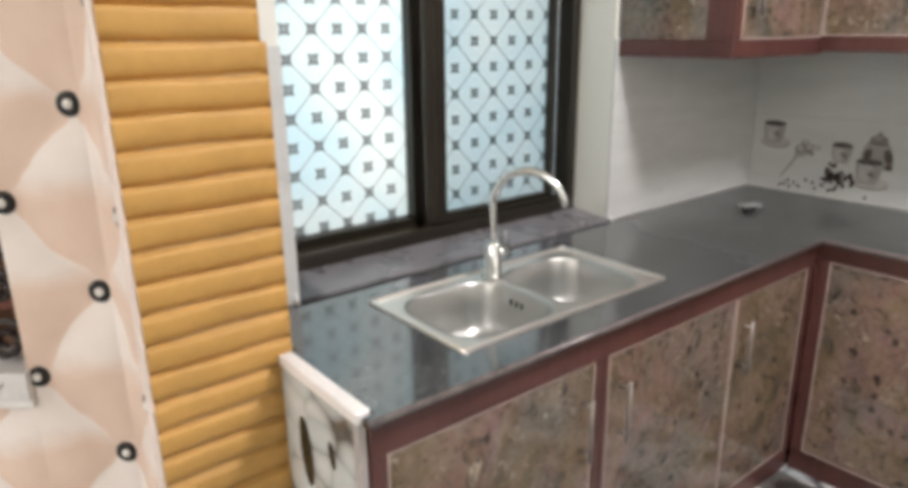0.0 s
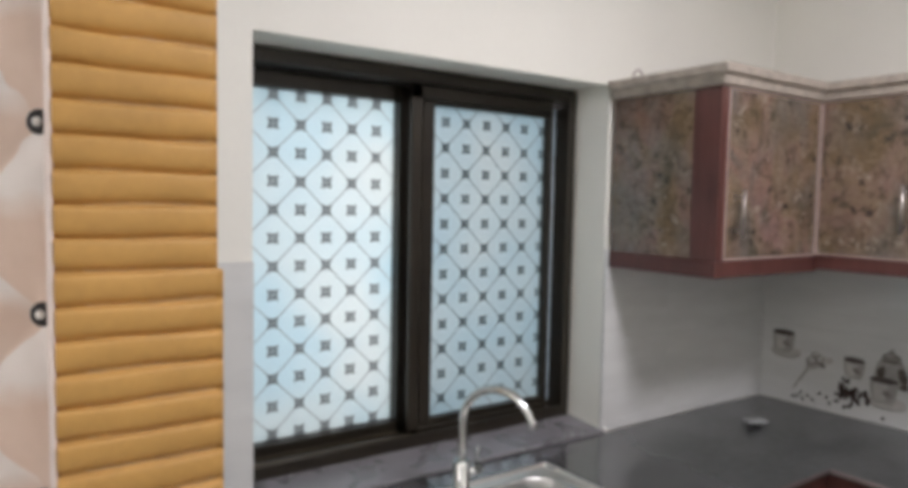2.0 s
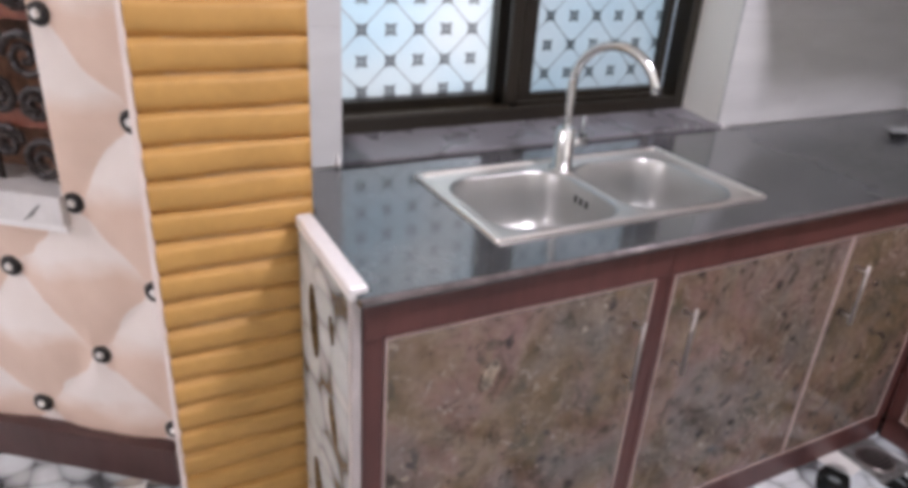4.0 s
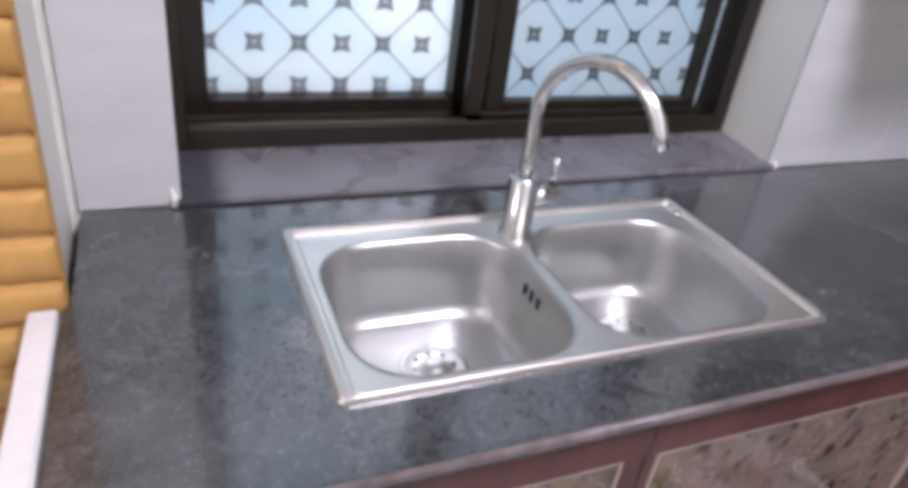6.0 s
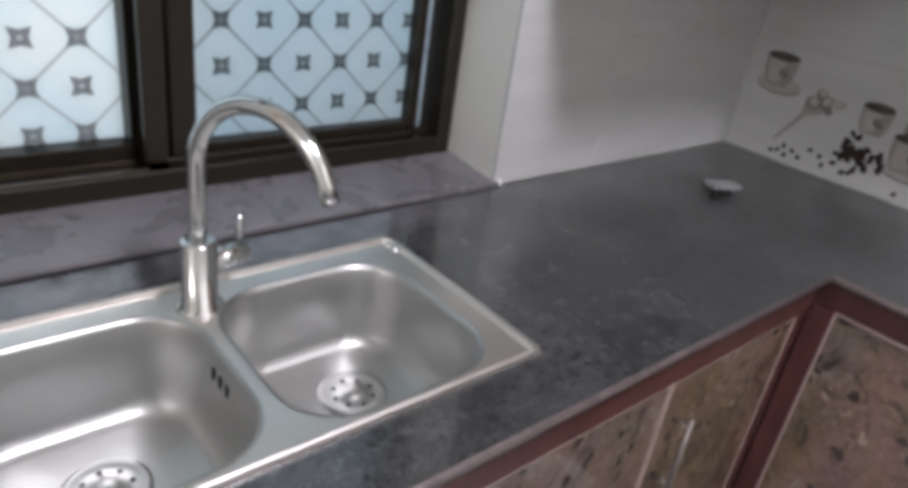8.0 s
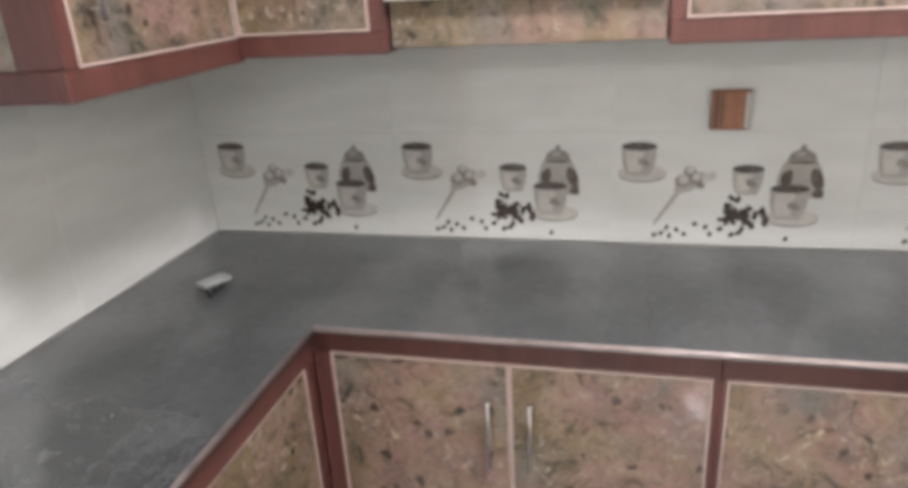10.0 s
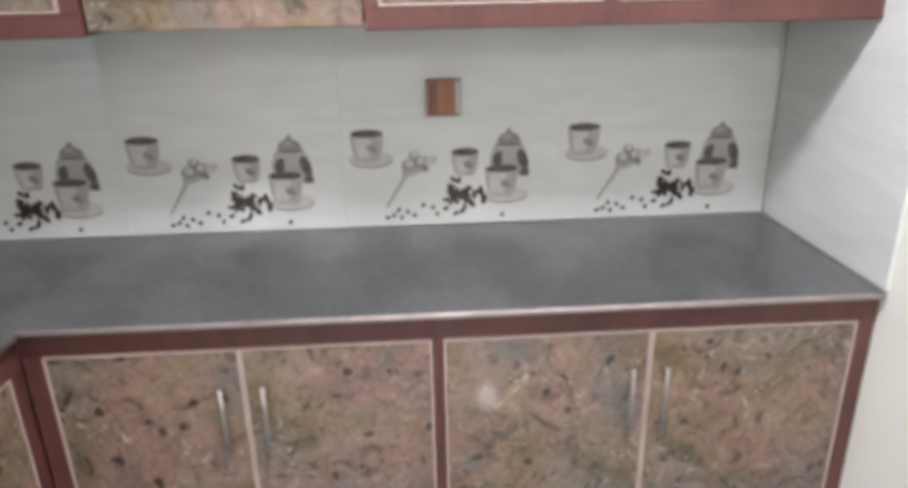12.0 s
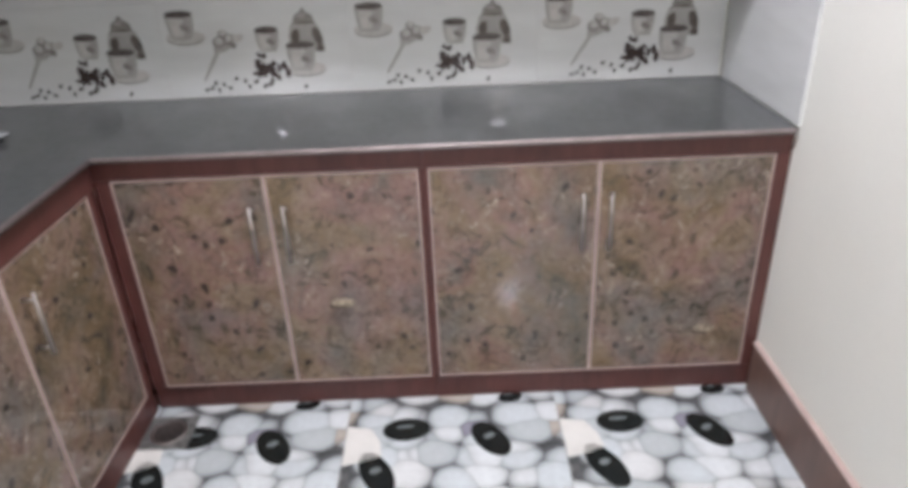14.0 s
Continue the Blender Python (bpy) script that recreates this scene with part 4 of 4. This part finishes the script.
# sink
sink = thing("kitchen_sink", "stainless steel double-bowl sink set into the granite worktop", "sink", at=(0, 0, 0))
SX0, SX1, SY0, SY1 = 0.312, 1.027, -0.488, -0.108
BOWLS = ((0.343, 0.653, -0.469, -0.166), (0.671, 0.974, -0.472, -0.166))
DRAINS = ((0.505, -0.297), (0.853, -0.290))


def ring_faces(bm, a, b):
    n = len(a)
    for k in range(n):
        bm.faces.new((a[k], a[(k + 1) % n], b[(k + 1) % n], b[k]))


def sink_deck():
    bm = bmesh.new()
    loops = []
    for inset, z, r in ((0.0, 0.8708, 0.010), (0.003, 0.8770, 0.010), (0.0100, 0.8786, 0.012), (0.0122, 0.8776, 0.012), (0.0142, 0.8714, 0.013), (0.0190, 0.8712, 0.013), (0.0212, 0.8738, 0.014)):
        loops.append([bm.verts.new((x, y, z)) for x, y in rounded_loop(SX0 + inset, SX1 - inset, SY0 + 0.45 * inset, SY1 - inset, r)])
    for a, b in zip(loops, loops[1:]):
        ring_faces(bm, a, b)
    edges = [bm.edges.get((loops[-1][k], loops[-1][(k + 1) % len(loops[-1])])) for k in range(len(loops[-1]))]
    for bx in BOWLS:
        lp = [bm.verts.new((x, y, 0.8738)) for x, y in rounded_loop(*bx, 0.085)]
        edges += [bm.edges.new((lp[k], lp[(k + 1) % len(lp)])) for k in range(len(lp))]
    bmesh.ops.triangle_fill(bm, edges=edges, use_beauty=True)
    return bm


part("deck", sink_deck(), LIT_RIM_STEEL, sink, "brushed steel rim")
for bx, (cx, cy) in zip(BOWLS, DRAINS):
    bm = bmesh.new()
    xa, xb, ya, yb = bx
    loops = []
    for inset, z, r in ((-0.0015, 0.8745, 0.0865), (0.002, 0.8735, 0.085), (0.005, 0.867, 0.082), (0.011, 0.810, 0.078), (0.015, 0.775, 0.074), (0.019, 0.757, 0.071), (0.027, 0.742, 0.064), (0.036, 0.7372, 0.056), (0.044, 0.7352, 0.050)):
        loops.append([bm.verts.new((x, y, z)) for x, y in rounded_loop(xa + inset, xb - inset, ya + inset, yb - inset, r)])
    # the floor falls gently to the drain
    for radius, z in ((0.075, 0.7306), (0.050, 0.7276)):
        ring = []
        for v in loops[-1]:
            d = Vector((v.co.x - cx, v.co.y - cy, 0)).normalized() * radius
            ring.append(bm.verts.new((cx + d.x, cy + d.y, z)))
        loops.append(ring)
    for a, b in zip(loops, loops[1:]):
        ring_faces(bm, a, b)
    bm.faces.new(loops[-1])
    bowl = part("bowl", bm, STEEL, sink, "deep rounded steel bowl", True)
    part("drain", add_lathe(bmesh.new(), (cx, cy, 0.7278), [(0.052, 0.0), (0.052, 0.003), (0.046, 0.0045), (0.040, 0.002), (0.020, 0.002), (0.016, 0.006), (0.005, 0.009)], 28), STEEL, bowl, "round steel drain strainer", True)
    dark = bmesh.new()
    for k in range(8):
        a = k * math.pi / 4
        add_lathe(dark, (cx + 0.030 * math.cos(a), cy + 0.030 * math.sin(a), 0.7299), [(0.0035, 0), (0.0035, 0.0008)], 8)
    part("strainer_hole", dark, DARK_HOLE, bowl)
lo = bmesh.new()
for k in (-1, 0, 1):
    add_box(lo, (0.6435, -0.300 + 0.020 * k - 0.005, 0.828), (0.6475, -0.300 + 0.020 * k + 0.005, 0.846), 0.001)
for k in (0, 1):
    part("stud", add_lathe(bmesh.new(), (1.0055, -0.1385 - 0.021 * k, 0.8735), [(0.0085, 0.0), (0.0085, 0.0025), (0.006, 0.0045), (0.002, 0.005)], 14), CHROME, sink, "small raised corner stud", True)
part("overflow_slot", lo, DARK_HOLE, sink, "dark overflow slots")

# tap
TX, TY = 0.668, -0.180
tap = thing("kitchen_tap", "satin chrome gooseneck mixer tap behind the sink", "tap")
part("tap_body", add_lathe(bmesh.new(), (TX, TY, 0.8742), [(0.031, 0.0), (0.031, 0.005), (0.0235, 0.008), (0.0235, 0.098), (0.021, 0.102), (0.0135, 0.1025)], 24), CHROME, tap, "upright cylindrical tap body", True)
TAP_RISE, TAP_R = 1.075, 0.1032
SPX, SPY = 0.368, -0.930
pts = [(TX, TY, 0.965), (TX, TY, 1.01), (TX, TY, TAP_RISE)]
for k in range(1, 16):
    a = k * math.pi / 16
    o = TAP_R - TAP_R * math.cos(a)
    pts.append((TX + SPX * o, TY + SPY * o, TAP_RISE + TAP_R * math.sin(a)))
part("spout", add_tube(bmesh.new(), pts, 0.0112, 14), CHROME, tap, "curved gooseneck spout", True)
bm = bmesh.new()
add_tube(bm, [(TX + 0.020, TY + 0.007, 0.934), (TX + 0.072, TY + 0.024, 0.934)], [0.016, 0.0155], 14)
part("valve", bm, CHROME, tap, "", True)
part("lever", add_tube(bmesh.new(), [(TX + 0.064, TY + 0.021, 0.946), (TX + 0.067, TY + 0.023, 0.992)], [0.005, 0.004], 8), CHROME, tap, "thin upright lever", True)

# small grey clip left on the worktop
clip = thing("plastic_clip", "small grey plastic clip lying on the worktop", "clip")
bm = bmesh.new()
add_box(bm, (1.845, -0.268, TOP + 0.018), (1.925, -0.222, TOP + 0.030), 0.006, 2)
bm.transform(Matrix.Translation((1.885, -0.245, 0)) @ Matrix.Rotation(radians(-25), 4, "Z") @ Matrix.Translation((-1.885, 0.245, 0)))
part("clip_top", bm, RAG, clip)
bm = bmesh.new()
add_tube(bm, [(1.858, -0.240, TOP + 0.019), (1.852, -0.247, TOP + 0.008), (1.832, -0.262, TOP + 0.006)], [0.011, 0.009, 0.006], 8)
add_box(bm, (1.862, -0.262, TOP + 0.0006), (1.905, -0.235, TOP + 0.019), 0.004)
part("clip_foot", bm, DARK_HOLE, clip)

# floor drain in the corner
drain = thing("floor_drain", "square grey metal floor drain set into the pebble tiles", "drain")
DX, DY = 1.634, -0.638
part("drain_plate", boxes(((DX - 0.072, DY - 0.075, 0.0003), (DX + 0.072, DY + 0.075, 0.0042)), bevel=0.0012), DRAIN_GREY, drain, "worn grey metal plate")
part("drain_ring", add_lathe(bmesh.new(), (DX, DY, 0.0043), [(0.055, 0.0), (0.055, 0.0016), (0.049, 0.0022), (0.046, 0.0006)], 26), HANDLE, drain, "round grate ring", True)
grate = bmesh.new()
for k in range(-3, 4):
    half = math.sqrt(0.044 ** 2 - (k * 0.0125) ** 2)
    add_box(grate, (DX - half, DY + k * 0.0125 - 0.0028, 0.0052), (DX + half, DY + k * 0.0125 + 0.0028, 0.0058))
part("grate_slot", grate, DARK_HOLE, drain, "dark grate slots")

# switch plate
sw = thing("wall_switch", "copper-coloured switch plate on the tiled wall", "switch")
part("plate", boxes(((E_WALL - 0.022, -1.562, 1.190), (E_WALL - 0.0005, -1.470, 1.290)), bevel=0.004), COPPER, sw)
part("rocker", boxes(((E_WALL - 0.0265, -1.530, 1.208), (E_WALL - 0.0225, -1.502, 1.272)), bevel=0.0015), COPPER, sw, "darker rocker")
part("plate_edge", boxes(((E_WALL - 0.020, -1.5685, 1.192), (E_WALL - 0.001, -1.5625, 1.288))), PRINT_LIGHT, sw, "pale plate edge")

for ya, w in ((-1.5605, 0.010), (-1.497, 0.004), (-1.486, 0.006)):
    part("plate_stripe", boxes(((E_WALL - 0.0232, ya, 1.196), (E_WALL - 0.0223, ya + w, 1.284))), PRINT_LIGHT if w > 0.008 else BEAN, sw)

# ceiling lamps
for p, k in ((KITCHEN_LAMP, 1.85), (ROOM_LAMPS[0], 1.0), (ROOM_LAMPS[1], 1.0)):
    lamp = thing("ceiling_lamp", "round white flush ceiling lamp, lit", "lamp", "ceiling lamps")
    part("rim", add_lathe(bmesh.new(), (p[0], p[1], CEIL - 0.040), [(0.115 * k, 0.0395), (0.118 * k, 0.0), (0.112 * k, -0.004), (0.108 * k, 0.0)], 28), LAMP_RIM, lamp, "", True)
    part("diffuser", add_lathe(bmesh.new(), (p[0], p[1], CEIL - 0.042), [(0.106 * k, 0.004), (0.106 * k, 0.0), (0.09 * k, -0.003), (0.05 * k, -0.004)], 28), LAMP_GLOW, lamp, "lit white diffuser", True)

# ---- tiles ----
TW, TH, JOINT = 0.615, 0.31, 0.0004


def tile_mesh(name, w, h, t, material):
    bm = boxes(((0, 0, 0), (w, t, h)), bevel=0.0004)
    me = bpy.data.meshes.new(name)
    bm.to_mesh(me)
    bm.free()
    me.materials.append(material)
    return me


def put_tile(name, me, parent, m):
    ob = new(name, me)
    ob.parent = parent
    ob.matrix_local = m
    return ob


def wall_tiles_n(xa, xb, za, zb):
    put_tile("wall_tile", tile_mesh("wall_tile", xb - xa - JOINT, zb - za - JOINT, 0.009, PLAIN_TILE), wall_north, pose(xa, 0.0, za))


for row in range(2):
    za = TOP + 0.002 + row * TH
    zb = za + TH
    wall_tiles_n(STUB_E + 0.012, x0, za, zb)
    for xa, xb in ((x1, 1.70), (1.70, E_WALL)):
        wall_tiles_n(xa, xb, za, zb)
cup_tiles = []
me_plain = tile_mesh("wall_tile", TW - JOINT, TH - JOINT, 0.009, PLAIN_TILE)
for row in range(2):
    for k in range(4):
        m = Matrix.Translation((E_WALL, -TW * k, TOP + 0.002 + row * TH)) @ Matrix.Rotation(radians(-90), 4, "Z")
        t = put_tile("wall_tile", me_plain, wall_east, m)
        if row == 0:
            cup_tiles.append(t)
me_side = tile_mesh("wall_tile", 0.58, TH - JOINT, 0.008, PLAIN_TILE)
for row in range(2):
    put_tile("wall_tile", me_side, wall_south, Matrix.Translation((E_WALL - 0.001, S_WALL + 0.0085, TOP + 0.002 + row * TH)) @ Matrix.Rotation(radians(180), 4, "Z"))


# coffee prints, flat on the tile: u along the tile, v up
def flat_shape(outlines, depth):
    bm = bmesh.new()
    for pts in outlines:
        vs = [bm.verts.new((u, -depth, v)) for u, v in pts]
        f = bm.faces.new(vs)
        r = bmesh.ops.extrude_face_region(bm, geom=[f])
        for v in [g for g in r["geom"] if isinstance(g, bmesh.types.BMVert)]:
            v.co.y = -0.0001
    bmesh.ops.recalc_face_normals(bm, faces=bm.faces)
    return bm


def cup_body(u, v, w, h):
    """Outline of a tapering cup: rim centre u, v, rim width w, height h."""
    side = []
    for k in range(8):
        f = k / 7
        side.append((w / 2 * (1 - 0.10 * f - 0.28 * f ** 4), -h * f))
    return [(u + a, v + b) for a, b in side] + [(u - a, v + b) for a, b in reversed(side)]


def print_set():
    sets = []

    def item(name, outlines, depth, material):
        me = bpy.data.meshes.new(name)
        bm = flat_shape(outlines, depth)
        bm.to_mesh(me)
        bm.free()
        me.materials.append(material)
        sets.append((name, me))

    for u, v, w, h, su in ((0.070, 0.272, 0.092, 0.080, 0.010), (0.345, 0.212, 0.078, 0.070, None), (0.449, 0.160, 0.095, 0.085, 0.012)):
        if su is not None:
            item("printed_saucer_shade", [oval(u + su, v - h + 0.002, w * 0.68, 0.022)], 0.0003, PRINT_MID)
            item("printed_saucer", [oval(u + su, v - h + 0.007, w * 0.70, 0.022)], 0.0005, PRINT_LIGHT)
        item("printed_cup", [cup_body(u, v, w, h)], 0.0009, PRINT_SHADE)
        item("printed_cup_light", [cup_body(u - w * 0.12, v - 0.012, w * 0.50, h * 0.72)], 0.0011, PRINT_LIGHT)
        item("printed_rim", [oval(u, v, w / 2, 0.012)], 0.0013, PRINT_DARK)
        item("printed_motif", [oval(u + w * 0.10, v - h * 0.52, 0.012, 0.011), oval(u + w * 0.22, v - h * 0.60, 0.007, 0.008)], 0.0013, PRINT_MID)
    ju = 0.470
    jar = [(ju - 0.052, 0.135), (ju - 0.056, 0.185), (ju - 0.046, 0.222), (ju - 0.030, 0.240), (ju + 0.030, 0.240), (ju + 0.046, 0.218), (ju + 0.058, 0.180), (ju + 0.060, 0.135)]
    item("printed_jar", [jar], 0.0006, PRINT_SHADE)
    item("printed_jar_lid", [[(ju - 0.036, 0.236), (ju - 0.028, 0.254), (ju - 0.010, 0.264), (ju + 0.010, 0.264), (ju + 0.028, 0.254), (ju + 0.036, 0.236)], oval(ju, 0.268, 0.007, 0.009, 10)], 0.0007, PRINT_MID)
    item("printed_jar_band", [oval(ju - 0.032, 0.188, 0.014, 0.026, 14, -0.15), oval(ju + 0.040, 0.186, 0.015, 0.030, 14, 0.30), oval(ju + 0.046, 0.148, 0.014, 0.013, 12), oval(ju + 0.002, 0.230, 0.036, 0.004, 12)], 0.0009, PRINT_BROWN)
    item("printed_jar_light", [oval(ju + 0.002, 0.196, 0.016, 0.018, 12, 0.05), oval(ju - 0.030, 0.216, 0.014, 0.005, 10, 0.7), oval(ju + 0.030, 0.222, 0.012, 0.004, 10, -0.5), oval(ju - 0.006, 0.252, 0.014, 0.005, 10, 0.2)], 0.0011, PRINT_SHADE)
    item("printed_spoon", [oval(0.204, 0.174, 0.046, 0.021, 16, 0.55), [(0.112, 0.056), (0.118, 0.053), (0.188, 0.155), (0.176, 0.163)]], 0.0006, PRINT_SHADE)
    item("printed_sugar_shade", [oval(0.184, 0.178, 0.021, 0.019, 8, 0.3), oval(0.216, 0.186, 0.019, 0.017, 8, 0.9), oval(0.201, 0.204, 0.017, 0.015, 8), oval(0.231, 0.166, 0.011, 0.010, 8)], 0.0008, PRINT_MID)
    item("printed_sugar", [oval(0.187, 0.182, 0.014, 0.013, 6, 0.3), oval(0.219, 0.190, 0.012, 0.011, 6, 0.9), oval(0.202, 0.208, 0.012, 0.010, 6), oval(0.250, 0.190, 0.020, 0.012, 10, 0.4)], 0.0010, PRINT_LIGHT)
    rnd = random.Random(7)
    beans = []
    for k in range(62):
        r, a = rnd.random() ** 0.7, rnd.uniform(0, 6.28)
        reach = 1.0 + 0.35 * math.cos(3 * a)
        beans.append(oval(0.338 + 0.062 * r * reach * math.cos(a), 0.080 + 0.048 * r * reach * math.sin(a), 0.0098, 0.0070, 8, rnd.uniform(0, 3)))
    for u, v in ((0.118, 0.024), (0.136, 0.030), (0.158, 0.022), (0.150, 0.046), (0.176, 0.040), (0.196, 0.028), (0.222, 0.058), (0.250, 0.050), (0.262, 0.030), (0.285, 0.072), (0.452, 0.022)):
        beans.append(oval(u, v, 0.008, 0.0062, 8, u * 30))
    item("printed_beans", beans, 0.0006, BEAN)
    return sets


PRINTS = print_set()
for k, t in enumerate(cup_tiles):
    for name, me in PRINTS:
        ob = new(name, me)
        ob.parent = t
        ob.location.x = 0.022 if k == 0 else 0.0

# floor tiles printed with pebbles
FT = 0.653
me_floor = bpy.data.meshes.new("floor_tile")
bm = boxes(((0, 0, -0.004), (FT - 0.0025, FT - 0.0025, 0.0)), bevel=0.0008)
bm.to_mesh(me_floor)
bm.free()
me_floor.materials.append(PEBBLE)


def flat_pebbles(items, depth, name, material):
    me = bpy.data.meshes.new(name)
    b2 = bmesh.new()
    for u, v, a, b, turn in items:
        f = b2.faces.new([b2.verts.new((x, y, depth)) for x, y in oval(u, v, a, b, 22, turn)])
    b2.to_mesh(me)
    b2.free()
    me.materials.append(material)
    return me


# u: east, v: north, from the tile's south-west corner
STONES = ((0.478, 0.468, 0.050, 0.072, 0.05), (0.425, 0.213, 0.082, 0.046, 0.55), (0.300, 0.545, 0.092, 0.044, 0.45), (0.140, 0.330, 0.046, 0.076, 0.4), (0.100, 0.110, 0.074, 0.042, 0.3), (0.612, 0.140, 0.026, 0.040, 0.2))
GLINTS = tuple((u + 0.012, v + 0.004, a * 0.14, b * 0.40, t) for u, v, a, b, t in STONES)
me_black = flat_pebbles(STONES, 0.0004, "black_pebble", BLACK_STONE)
me_glint = flat_pebbles(GLINTS, 0.0007, "pebble_glint", GLINT)
me_cream = bpy.data.meshes.new("cream_patch")
b2 = bmesh.new()
b2.faces.new([b2.verts.new((u, v, 0.0004)) for u, v in ((0.500, 0.649), (0.335, 0.648), (0.348, 0.590), (0.372, 0.537), (0.430, 0.545), (0.486, 0.576))])
b2.to_mesh(me_cream)
b2.free()
me_cream.materials.append(CREAM_PRINT)
FX0, FY0 = 1.788 - 0.653 - 0.005, -1.843
for i in range(-9, 2):
    for j in range(-1, 6):
        x, y = FX0 + FT * i, FY0 + FT * j
        if x < -4.65 or y > 1.75 or (y > -0.06 and x > -0.6) or (y > 0.5 and x > -1.9):
            continue
        t = put_tile("floor_tile", me_floor, floor, Matrix.Translation((x, y, 0)))
        for name, me in (("black_pebble", me_black), ("pebble_glint", me_glint), ("cream_patch", me_cream)):
            ob = new(name, me)
            ob.parent = t
